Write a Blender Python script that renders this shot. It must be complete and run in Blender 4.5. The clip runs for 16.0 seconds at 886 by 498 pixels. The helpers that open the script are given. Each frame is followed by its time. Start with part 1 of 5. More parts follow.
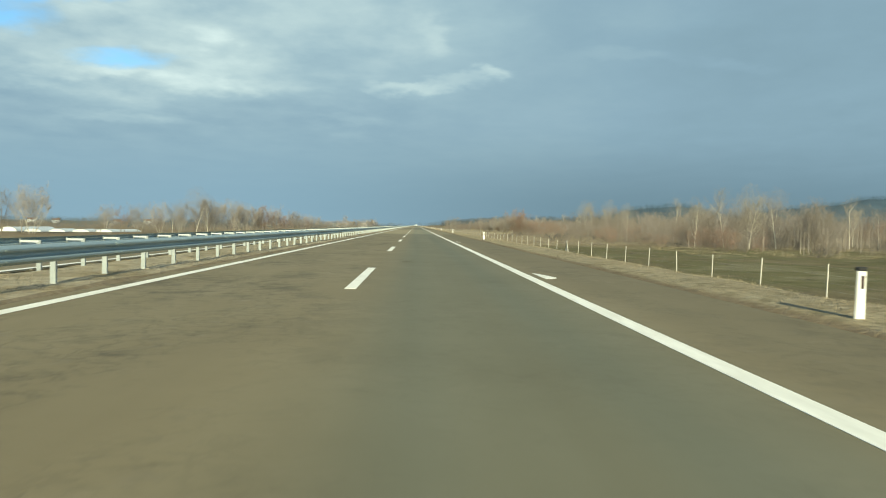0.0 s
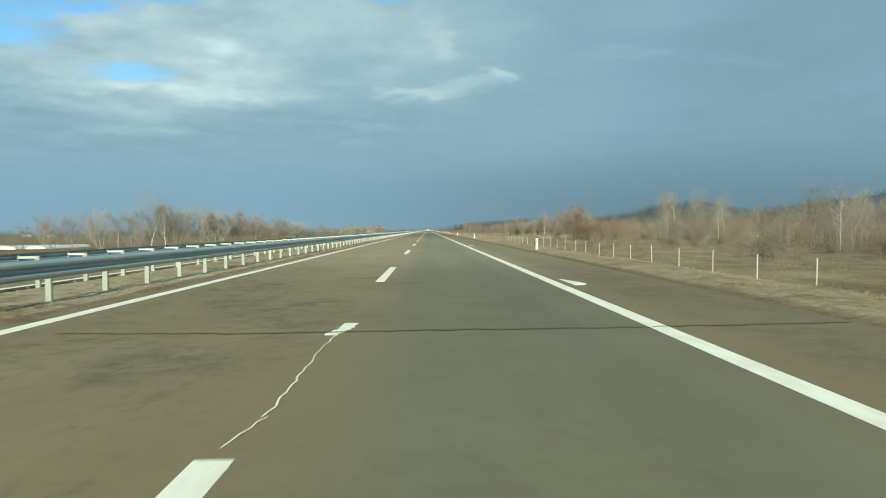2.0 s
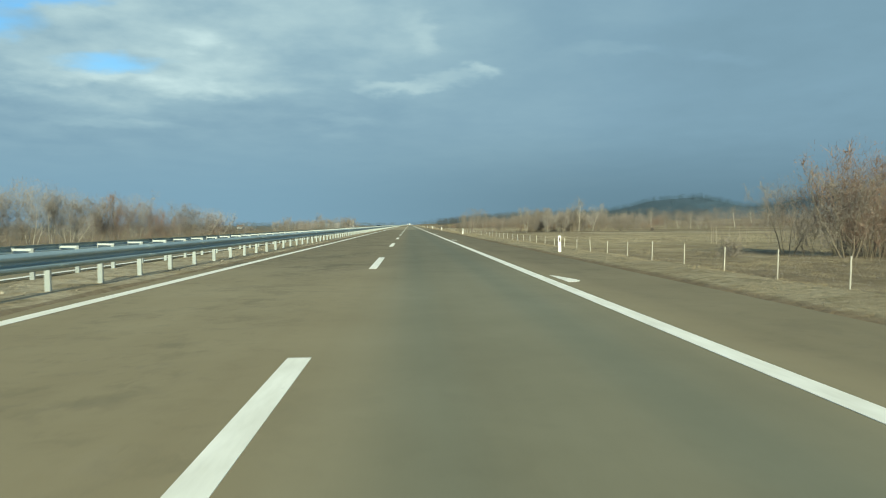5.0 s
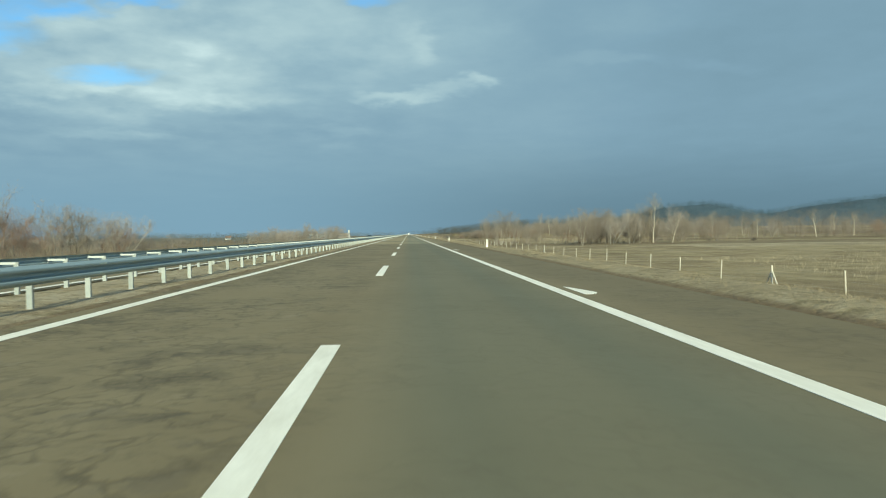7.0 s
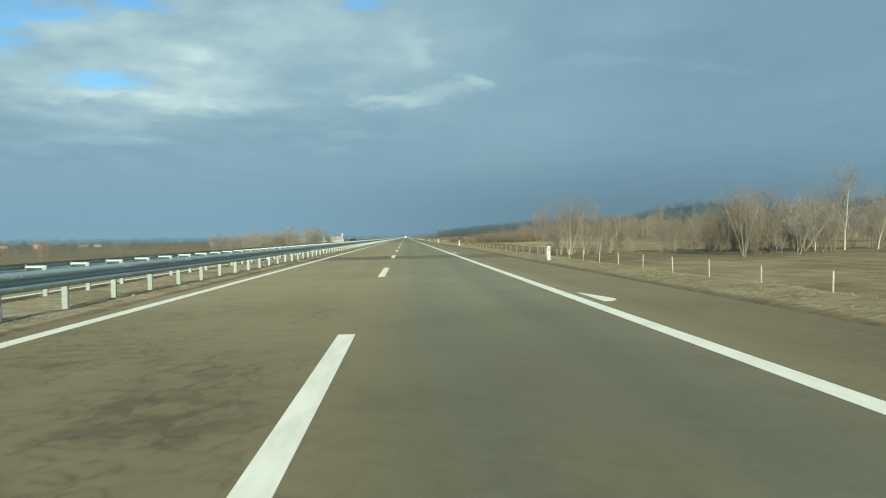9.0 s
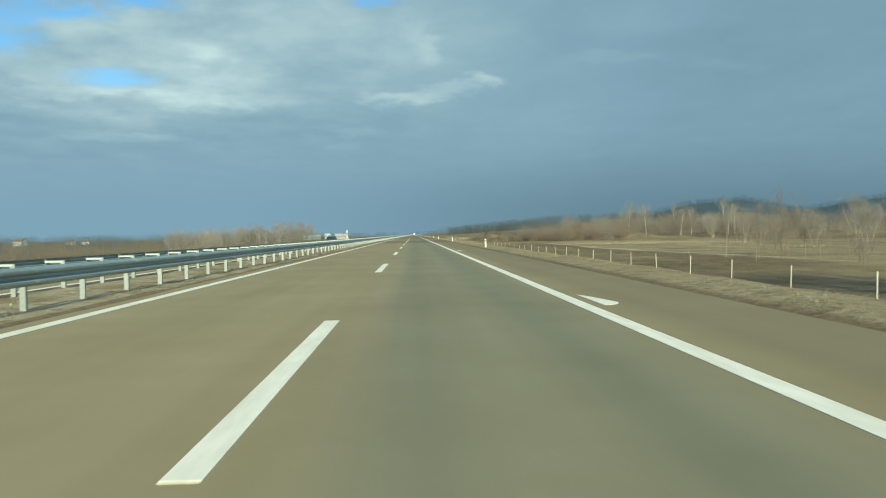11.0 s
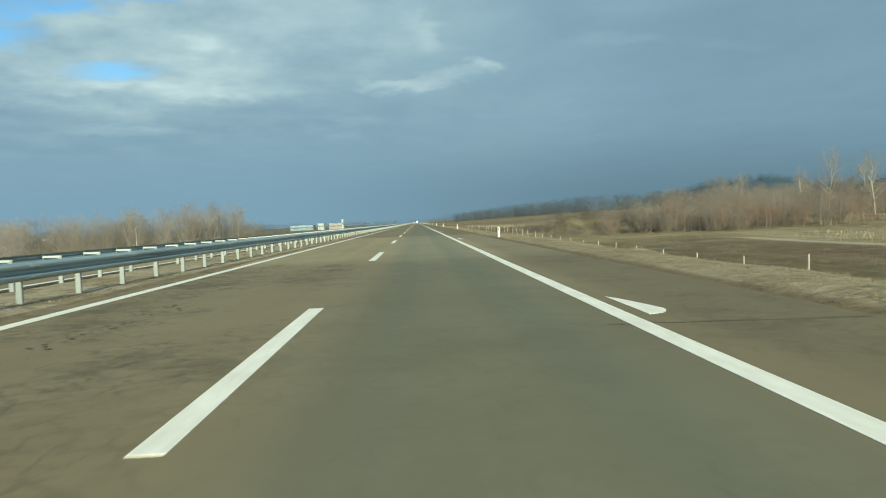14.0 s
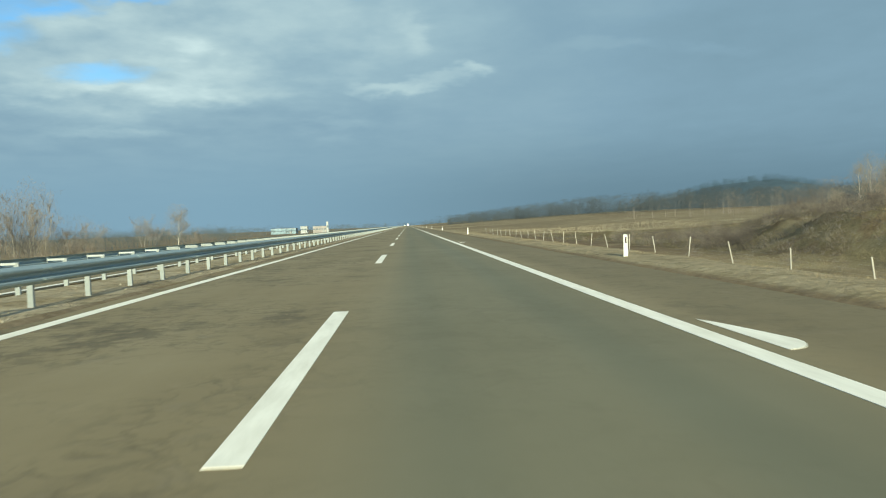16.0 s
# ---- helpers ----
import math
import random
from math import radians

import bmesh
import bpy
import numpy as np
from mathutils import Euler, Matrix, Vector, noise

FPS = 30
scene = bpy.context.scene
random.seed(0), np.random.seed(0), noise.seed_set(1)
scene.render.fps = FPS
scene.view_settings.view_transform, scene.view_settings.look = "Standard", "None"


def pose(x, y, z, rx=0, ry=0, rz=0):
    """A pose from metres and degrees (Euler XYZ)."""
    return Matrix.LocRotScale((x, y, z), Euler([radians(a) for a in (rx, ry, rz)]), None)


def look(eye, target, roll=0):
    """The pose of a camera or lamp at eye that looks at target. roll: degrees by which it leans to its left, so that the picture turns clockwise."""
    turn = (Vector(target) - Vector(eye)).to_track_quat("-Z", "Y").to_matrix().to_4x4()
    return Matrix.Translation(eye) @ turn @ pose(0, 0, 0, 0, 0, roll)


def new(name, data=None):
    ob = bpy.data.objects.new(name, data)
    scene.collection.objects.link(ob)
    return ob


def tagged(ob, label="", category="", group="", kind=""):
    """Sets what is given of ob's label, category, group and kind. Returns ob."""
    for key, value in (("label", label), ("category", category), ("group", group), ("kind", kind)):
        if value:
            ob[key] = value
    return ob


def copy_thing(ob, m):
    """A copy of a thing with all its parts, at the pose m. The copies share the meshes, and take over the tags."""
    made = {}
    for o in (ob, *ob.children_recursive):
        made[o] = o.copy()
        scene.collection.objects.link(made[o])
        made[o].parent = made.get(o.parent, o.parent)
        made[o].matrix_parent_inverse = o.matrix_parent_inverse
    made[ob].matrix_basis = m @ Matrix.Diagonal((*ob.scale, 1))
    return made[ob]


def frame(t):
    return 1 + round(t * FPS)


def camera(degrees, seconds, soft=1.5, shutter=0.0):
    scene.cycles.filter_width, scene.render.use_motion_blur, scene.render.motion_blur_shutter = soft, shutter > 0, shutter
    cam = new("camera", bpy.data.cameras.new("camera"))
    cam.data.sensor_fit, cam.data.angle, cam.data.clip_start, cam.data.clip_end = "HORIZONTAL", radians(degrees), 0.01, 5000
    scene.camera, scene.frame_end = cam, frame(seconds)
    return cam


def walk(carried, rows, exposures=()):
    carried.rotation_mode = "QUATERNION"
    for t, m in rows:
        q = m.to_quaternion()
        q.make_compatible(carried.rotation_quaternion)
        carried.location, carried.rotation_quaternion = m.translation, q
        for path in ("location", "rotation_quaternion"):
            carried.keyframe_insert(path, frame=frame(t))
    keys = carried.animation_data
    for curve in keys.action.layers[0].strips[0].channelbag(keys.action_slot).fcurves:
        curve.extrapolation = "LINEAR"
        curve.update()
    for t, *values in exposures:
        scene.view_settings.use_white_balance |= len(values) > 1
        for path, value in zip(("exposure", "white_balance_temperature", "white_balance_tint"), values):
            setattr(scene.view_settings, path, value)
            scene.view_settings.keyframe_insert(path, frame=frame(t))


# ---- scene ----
# ---- camera ----
cam = camera(65.76, 16.0, soft=1.05, shutter=0.05)
EYE_Z = 1.149
# seconds, x, y along the road, yaw, pitch, roll
PATH = (
    (0.0, 1.153, -10.54, -2.255, -1.943, -0.948),
    (0.5, 1.256, 6.31, -1.552, -1.561, -0.627),
    (1.0, 1.183, 23.38, -1.286, -1.507, -0.405),
    (1.5, 1.162, 40.75, -1.004, -1.404, 0.311),
    (2.0, 1.088, 58.27, -1.269, -1.593, 0.574),
    (2.5, 1.046, 75.82, -1.595, -1.969, 1.124),
    (3.0, 0.956, 93.35, -2.012, -2.163, 0.775),
    (3.5, 0.937, 110.83, -2.269, -2.180, 0.426),
    (4.0, 0.988, 128.44, -2.436, -2.357, 0.400),
    (6.5, 0.868, 216.88, -3.224, -1.356, 0.303),
    (7.0, 0.820, 234.54, -2.923, -1.276, 0.735),
    (7.5, 0.687, 252.03, -3.278, -1.219, 0.807),
    (8.0, 0.661, 269.76, -3.412, -1.083, 1.099),
    (8.5, 0.676, 287.67, -3.307, -1.010, 1.177),
    (9.0, 0.715, 305.50, -3.178, -1.042, 1.089),
    (9.5, 0.778, 323.19, -2.815, -1.082, 0.670),
    (10.0, 0.839, 340.99, -2.537, -1.132, 0.422),
    (12.5, 1.477, 429.43, -2.350, -1.595, 2.043),
    (13.0, 1.474, 447.38, -2.375, -1.761, 1.982),
    (13.5, 1.529, 465.84, -2.214, -1.968, 2.510),
    (14.0, 1.444, 484.12, -2.201, -2.310, 2.192),
    (14.5, 1.329, 502.20, -2.521, -2.411, 2.084),
    (15.0, 1.230, 520.24, -2.708, -2.604, 2.222),
    (15.5, 1.072, 538.28, -2.940, -2.373, 2.231),
    (16.0, 0.946, 556.31, -2.997, -2.103, 2.190),
)
walk(cam, [(t, pose(x, y, EYE_Z, 90 + pitch, roll, yaw)) for t, x, y, yaw, pitch, roll in PATH],
     exposures=((0.0, 0.62, 6800, -11), (2.0, 0.53, 6450, -14), (4.0, 0.46, 6350, -14), (7.0, 0.44, 6350, -14), (10.0, 0.44, 6350, -15), (12.5, 0.38, 6350, -14), (14.5, 0.42, 6400, -13), (16.0, 0.48, 6450, -12)))

# ---- light ----
SUN_DIR = Vector((0.06, -1.0, 0.38)).normalized()
sun_data = bpy.data.lights.new("sun", "SUN")
sun_data.energy, sun_data.angle, sun_data.color = 5.0, radians(0.6), (1.0, 0.86, 0.64)
sun = new("sun", sun_data)
sun.matrix_world = look(SUN_DIR * 50, (0, 0, 0))


class Nodes:
    """A small builder for node trees."""

    def __init__(self, tree):
        self.tree = tree
        tree.nodes.clear()

    def add(self, kind, inputs=()):
        n = self.tree.nodes.new(kind)
        for key, v in dict(inputs).items():
            self.put(n.inputs[key], v)
        return n

    def put(self, socket, v):
        if isinstance(v, bpy.types.NodeSocket):
            self.tree.links.new(v, socket)
        elif v is not None:
            socket.default_value = v

    def math(self, op, a, b=None, c=None, clamp=False):
        n = self.add("ShaderNodeMath")
        n.operation, n.use_clamp = op, clamp
        for i, v in enumerate((a, b, c)):
            self.put(n.inputs[i], v)
        return n.outputs[0]

    def vmath(self, op, a, b=None, scale=None):
        n = self.add("ShaderNodeVectorMath")
        n.operation = op
        self.put(n.inputs[0], a)
        if b is not None:
            self.put(n.inputs[1], b)
        if scale is not None:
            self.put(n.inputs["Scale"], scale)
        return n.outputs["Value"] if op in ("DOT_PRODUCT", "DISTANCE", "LENGTH") else n.outputs[0]

    def noise(self, vec, scale, detail=4.0, rough=0.55, distort=0.0):
        n = self.add("ShaderNodeTexNoise", {"Vector": vec, "Scale": scale, "Detail": detail, "Roughness": rough, "Distortion": distort})
        return n.outputs["Fac"]

    def ramp(self, fac, stops, interp="LINEAR"):
        n = self.add("ShaderNodeValToRGB", {"Fac": fac})
        cr = n.color_ramp
        cr.interpolation = interp
        while len(cr.elements) < len(stops):
            cr.elements.new(0.5)
        for e, (p, c) in zip(cr.elements, stops):
            e.position = p
            e.color = (*c, 1) if len(c) == 3 else c
        return n.outputs["Color"]

    def step(self, v, lo, hi):
        """0 at lo, 1 at hi, smooth between; lo may be the greater."""
        if lo > hi:
            return self.math("SUBTRACT", 1.0, self.step(v, hi, lo))
        n = self.add("ShaderNodeMapRange", {"Value": v, "From Min": lo, "From Max": hi})
        n.interpolation_type, n.clamp = "SMOOTHSTEP", True
        return n.outputs["Result"]

    def mix(self, fac, a, b, blend="MIX"):
        n = self.add("ShaderNodeMix")
        n.data_type, n.blend_type = "RGBA", blend
        self.put(n.inputs[0], fac)
        self.put(n.inputs[6], a if not isinstance(a, tuple) or len(a) == 4 else (*a, 1))
        self.put(n.inputs[7], b if not isinstance(b, tuple) or len(b) == 4 else (*b, 1))
        return n.outputs[2]

    def xyz(self, v):
        return self.add("ShaderNodeSeparateXYZ", {0: v}).outputs

    def combine(self, x, y, z):
        return self.add("ShaderNodeCombineXYZ", {0: x, 1: y, 2: z}).outputs[0]


def make_world():
    w = bpy.data.worlds.new("sky")
    scene.world = w
    w.use_nodes = True
    N = Nodes(w.node_tree)
    d = N.add("ShaderNodeTexCoord").outputs["Generated"]
    tex = N.add("ShaderNodeTexSky")
    tex.sky_type, tex.sun_disc = "NISHITA", False
    tex.sun_elevation, tex.sun_rotation = math.asin(SUN_DIR.z), math.atan2(SUN_DIR.x, SUN_DIR.y)
    tex.air_density, tex.dust_density, tex.ozone_density = 1.0, 0.6, 1.5
    sky = tex.outputs[0]
    clear = N.vmath("SCALE", sky, scale=0.15)
    x, y, z = N.xyz(d)
    # slopes over the road's direction: u to the right, v up; and the deck of cloud as a plane overhead
    yy = N.math("MAXIMUM", y, 0.3)
    u0, v0 = N.math("DIVIDE", x, yy), N.math("DIVIDE", z, yy)
    zz = N.math("ADD", N.math("MAXIMUM", z, 0.0), 0.075)
    deck = N.combine(N.math("DIVIDE", x, zz), N.math("MULTIPLY", N.math("DIVIDE", y, zz), 0.8), 0.0)
    flat = N.combine(u0, N.math("MULTIPLY", v0, 2.4), 0.0)
    wob = N.noise(flat, 9.0, 4.0, 0.55)
    wob2 = N.noise(N.vmath("ADD", flat, (7.3, 2.1, 0.0)), 9.0, 4.0, 0.55)
    u = N.math("ADD", u0, N.math("MULTIPLY", N.math("SUBTRACT", wob, 0.5), 0.13))
    v = N.math("ADD", v0, N.math("MULTIPLY", N.math("SUBTRACT", wob2, 0.5), 0.062))
    big = N.noise(N.vmath("ADD", deck, (3.1, 0.4, 0.0)), 0.9, 4.0, 0.5, 0.1)
    mid = N.noise(deck, 2.6, 5.0, 0.52, 0.1)
    fine = N.noise(flat, 22.0, 4.0, 0.55)

    def blob(cu, cv, ru, rv):
        a = N.math("DIVIDE", N.math("SUBTRACT", u, cu), ru)
        b = N.math("DIVIDE", N.math("SUBTRACT", v, cv), rv)
        return N.step(N.math("SQRT", N.math("ADD", N.math("MULTIPLY", a, a), N.math("MULTIPLY", b, b))), 1.3, 0.15)

    west = N.step(u0, 0.22, -0.40)
    high = N.step(v0, 0.06, 0.24)
    amp = N.math("ADD", 0.16, N.math("MULTIPLY", N.math("MULTIPLY", west, high), 0.52))
    puff = N.math("ADD", N.math("MULTIPLY", big, 0.42), N.math("ADD", N.math("MULTIPLY", mid, 0.40), N.math("MULTIPLY", fine, 0.18)))
    lit = N.math("ADD", 0.418, N.math("MULTIPLY", N.math("SUBTRACT", puff, 0.5), amp))
    # pale banks, streaks and bright ridges of the deck
    for cu, cv, ru, rv, amount in ((-0.48, 0.262, 0.32, 0.11, 0.13), (-0.15, 0.282, 0.31, 0.12, 0.16), (-0.33, 0.205, 0.22, 0.030, 0.08), (-0.28, 0.194, 0.11, 0.013, 0.10), (-0.44, 0.212, 0.12, 0.012, 0.10),
                                   (-0.56, 0.190, 0.07, 0.010, 0.07), (-0.41, 0.146, 0.10, 0.010, 0.08), (-0.29, 0.265, 0.045, 0.016, 0.09), (-0.46, 0.310, 0.12, 0.020, 0.07), (0.020, 0.278, 0.028, 0.026, 0.10),
                                   (-0.03, 0.300, 0.08, 0.030, 0.05), (-0.020, 0.197, 0.080, 0.009, 0.15), (0.062, 0.206, 0.050, 0.010, 0.11), (0.104, 0.218, 0.028, 0.013, 0.19), (-0.10, 0.150, 0.05, 0.008, 0.05),
                                   (-0.09, 0.125, 0.04, 0.010, 0.04), (0.30, 0.252, 0.10, 0.010, 0.035), (0.48, 0.242, 0.08, 0.010, 0.035), (0.36, 0.31, 0.16, 0.03, 0.03)):
        lit = N.math("ADD", lit, N.math("MULTIPLY", blob(cu, cv, ru, rv), N.math("MULTIPLY", N.math("ADD", 0.45, mid), amount)))
    # grey undersides
    for cu, cv, ru, rv, amount in ((-0.10, 0.238, 0.14, 0.028, 0.05), (-0.60, 0.225, 0.07, 0.016, 0.04), (0.20, 0.30, 0.10, 0.05, 0.03)):
        lit = N.math("SUBTRACT", lit, N.math("MULTIPLY", blob(cu, cv, ru, rv), amount))
    lit = N.math("SUBTRACT", lit, N.math("MULTIPLY", N.step(u0, 0.12, 0.5), 0.075))
    # openings of blue, and more of them overhead
    hole = N.math("MULTIPLY", N.step(v0, 0.36, 0.7), N.step(big, 0.45, 0.6))
    for cu, cv, ru, rv, amount in ((-0.60, 0.290, 0.085, 0.024, 0.9), (-0.59, 0.330, 0.13, 0.026, 0.9), (-0.48, 0.318, 0.07, 0.012, 0.7), (-0.42, 0.232, 0.075, 0.015, 0.75), (-0.38, 0.337, 0.07, 0.012, 0.9), (-0.05, 0.342, 0.04, 0.012, 0.7)):
        hole = N.math("ADD", hole, N.math("MULTIPLY", blob(cu, cv, ru, rv), amount))
    hole = N.math("MULTIPLY", N.math("MINIMUM", hole, 1.0), N.math("ADD", 0.35, N.math("MULTIPLY", N.step(mid, 0.75, 0.45), 0.65)))
    col = N.ramp(lit, [(0.22, (0.136, 0.194, 0.270)), (0.38, (0.196, 0.270, 0.376)), (0.50, (0.262, 0.338, 0.436)), (0.64, (0.37, 0.437, 0.515)), (0.8, (0.53, 0.585, 0.65))])
    low = N.mix(N.step(u0, -0.30, 0.35), (0.182, 0.266, 0.380), (0.114, 0.168, 0.236))
    col = N.mix(N.math("MULTIPLY", N.step(v0, 0.16, 0.02), 0.9), col, low)
    both = N.mix(hole, col, N.vmath("MULTIPLY", clear, (0.50, 0.69, 0.90)))
    bg = N.add("ShaderNodeBackground", {"Color": both, "Strength": 1.0})
    out = N.add("ShaderNodeOutputWorld")
    N.tree.links.new(bg.outputs[0], out.inputs[0])


make_world()

# ---- materials ----
MATS = {}


def material(name, build):
    if name not in MATS:
        m = bpy.data.materials.new(name)
        m.use_nodes = True
        N = Nodes(m.node_tree)
        bsdf = N.add("ShaderNodeBsdfPrincipled")
        out = N.add("ShaderNodeOutputMaterial")
        N.tree.links.new(bsdf.outputs[0], out.inputs[0])
        build(N, bsdf)
        MATS[name] = m
    return MATS[name]


def setp(N, bsdf, color=None, rough=None, metal=None, bump=None, strength=0.3, dist=0.02, spec=None):
    if color is not None:
        N.put(bsdf.inputs["Base Color"], (*color, 1) if isinstance(color, tuple) and len(color) == 3 else color)
    if rough is not None:
        N.put(bsdf.inputs["Roughness"], rough)
    if metal is not None:
        N.put(bsdf.inputs["Metallic"], metal)
    if spec is not None:
        N.put(bsdf.inputs["Specular IOR Level"], spec)
    if bump is not None:
        b = N.add("ShaderNodeBump", {"Height": bump, "Strength": strength, "Distance": dist})
        N.tree.links.new(b.outputs[0], bsdf.inputs["Normal"])


JOINT_Y = 347.9


def mat_asphalt(N, b):
    p = N.add("ShaderNodeNewGeometry").outputs["Position"]
    x, y, z = N.xyz(p)
    grain = N.noise(p, 60.0, 3.0, 0.7)
    blotch = N.noise(p, 0.35, 5.0, 0.6)
    long_ = N.noise(N.vmath("MULTIPLY", p, (1.1, 0.035, 1.0)), 1.0, 4.0, 0.55)
    warp = N.add("ShaderNodeTexNoise", {"Vector": p, "Scale": 1.4, "Detail": 6.0, "Roughness": 0.65}).outputs["Color"]
    pd = N.vmath("ADD", p, N.vmath("SCALE", warp, scale=0.7))

    def net(scale, width):
        """Lines of a crack network of that many cells a metre."""
        n = N.add("ShaderNodeTexVoronoi", {"Vector": N.vmath("MULTIPLY", pd, (0.8, 1.0, 1.0)), "Scale": scale})
        n.voronoi_dimensions, n.feature = "2D", "DISTANCE_TO_EDGE"
        return N.step(n.outputs["Distance"], width, width * 0.2)

    # wheel tracks polish the right lane darker and greyer
    lane = N.math("MULTIPLY", N.step(x, -0.3, 1.5), N.step(x, 4.2, 3.2))
    track = N.math("MULTIPLY", N.step(N.math("ABSOLUTE", N.math("SUBTRACT", N.math("ABSOLUTE", N.math("SUBTRACT", x, 1.85)), 0.85)), 0.55, 0.05), 0.3)
    tone = N.math("ADD", N.math("MULTIPLY", blotch, 0.45), N.math("ADD", N.math("MULTIPLY", long_, 0.35), N.math("MULTIPLY", grain, 0.2)))
    brown = N.ramp(tone, [(0.3, (0.232, 0.184, 0.104)), (0.5, (0.298, 0.243, 0.143)), (0.7, (0.360, 0.300, 0.186))])
    grey = N.ramp(tone, [(0.3, (0.160, 0.153, 0.103)), (0.5, (0.203, 0.196, 0.136)), (0.7, (0.246, 0.238, 0.172))])
    col = N.mix(N.math("MULTIPLY", lane, N.math("ADD", 0.62, track)), brown, grey)

    col = N.mix(N.math("MULTIPLY", N.step(x, 3.9, 4.7), 0.42), col, (0.146, 0.124, 0.075))

    # worn stretches with crack lines, between stretches that were laid anew
    def zone(a0, a1, soft):
        return N.math("MULTIPLY", N.step(y, a0 - soft, a0 + soft), N.step(y, a1 + soft, a1 - soft))

    def total(*zones):
        s = zones[0]
        for q in zones[1:]:
            s = N.math("ADD", s, q)
        return s

    worn = total(zone(-200, 80, 9.0), zone(182, 316, 7.0), zone(341.5, JOINT_Y, 0.12), N.math("MULTIPLY", zone(152, 182, 8.0), 0.45), N.math("MULTIPLY", zone(470, 505, 3.0), 0.9), N.math("MULTIPLY", zone(541, 900, 3.0), 0.8))
    side = N.math("ADD", 0.25, N.math("ADD", N.math("MULTIPLY", N.step(x, 0.6, -1.0), 0.75), N.math("MULTIPLY", N.step(x, 3.9, 4.6), 0.35)))
    wl = N.math("MULTIPLY", N.math("MINIMUM", N.math("ADD", worn, N.math("MULTIPLY", zone(436, 900, 7.0), 0.22)), 1.0), side)
    cl = N.math("MULTIPLY", side, total(N.math("MULTIPLY", zone(182, 316, 7.0), 0.62), zone(341.5, JOINT_Y, 0.12), N.math("MULTIPLY", zone(-200, 80, 9.0), 0.40), N.math("MULTIPLY", zone(470, 505, 3.0), 0.55), N.math("MULTIPLY", zone(541, 900, 3.0), 0.45)))
    where = N.noise(N.vmath("MULTIPLY", p, (1.0, 0.55, 1.0)), 0.42, 4.0, 0.6)
    patch = N.step(where, 0.38, 0.52)
    col = N.mix(N.math("MULTIPLY", worn, 0.50), col, N.mix(lane, (0.120, 0.094, 0.052), (0.086, 0.084, 0.054)))
    # fine alligator cracks, coarser cracks, and dark damp that follows both
    small, coarse = net(3.3, 0.11), net(0.9, 0.018)
    crack = N.math("MAXIMUM", N.math("MULTIPLY", small, patch), N.math("MULTIPLY", coarse, N.step(where, 0.36, 0.50)))
    crack = N.math("MULTIPLY", crack, N.step(N.noise(p, 2.7, 5.0, 0.65), 0.38, 0.56))
    damp = N.math("MULTIPLY", N.step(N.noise(pd, 1.3, 7.0, 0.70), 0.48, 0.62), N.step(where, 0.42, 0.58))
    spots = N.math("MULTIPLY", N.step(N.noise(pd, 3.4, 5.0, 0.7), 0.50, 0.66), N.step(where, 0.34, 0.52))
    pale = N.math("MULTIPLY", N.step(N.noise(pd, 2.6, 5.0, 0.65), 0.54, 0.68), patch)
    col = N.mix(N.math("MULTIPLY", N.math("MULTIPLY", pale, wl), 0.30), col, (0.34, 0.285, 0.20))
    col = N.mix(N.math("MULTIPLY", N.math("MULTIPLY", spots, wl), 0.42), col, (0.085, 0.071, 0.045))
    col = N.mix(N.math("MULTIPLY", N.math("MULTIPLY", damp, wl), 0.66), col, (0.078, 0.064, 0.040))
    col = N.mix(N.math("MULTIPLY", N.math("MULTIPLY", crack, cl), 0.68), col, (0.060, 0.048, 0.030))
    h = N.math("SUBTRACT", N.math("MULTIPLY", grain, 0.25), N.math("MULTIPLY", crack, cl))
    setp(N, b, col, N.math("ADD", 0.70, N.math("MULTIPLY", grain, 0.2)), bump=h, strength=0.5, dist=0.008, spec=0.25)


def mat_paint(N, b):
    p = N.add("ShaderNodeNewGeometry").outputs["Position"]
    wear = N.step(N.noise(p, 6.0, 6.0, 0.7), 0.66, 0.76)
    dirt = N.noise(N.vmath("MULTIPLY", p, (3.0, 0.6, 1.0)), 2.0, 4.0, 0.6)
    col = N.ramp(dirt, [(0.3, (0.74, 0.70, 0.60)), (0.65, (0.89, 0.85, 0.75))])
    col = N.mix(N.math("MULTIPLY", wear, 0.55), col, (0.20, 0.18, 0.14))
    setp(N, b, col, 0.7, bump=N.noise(p, 90.0, 2.0), strength=0.3, dist=0.004)


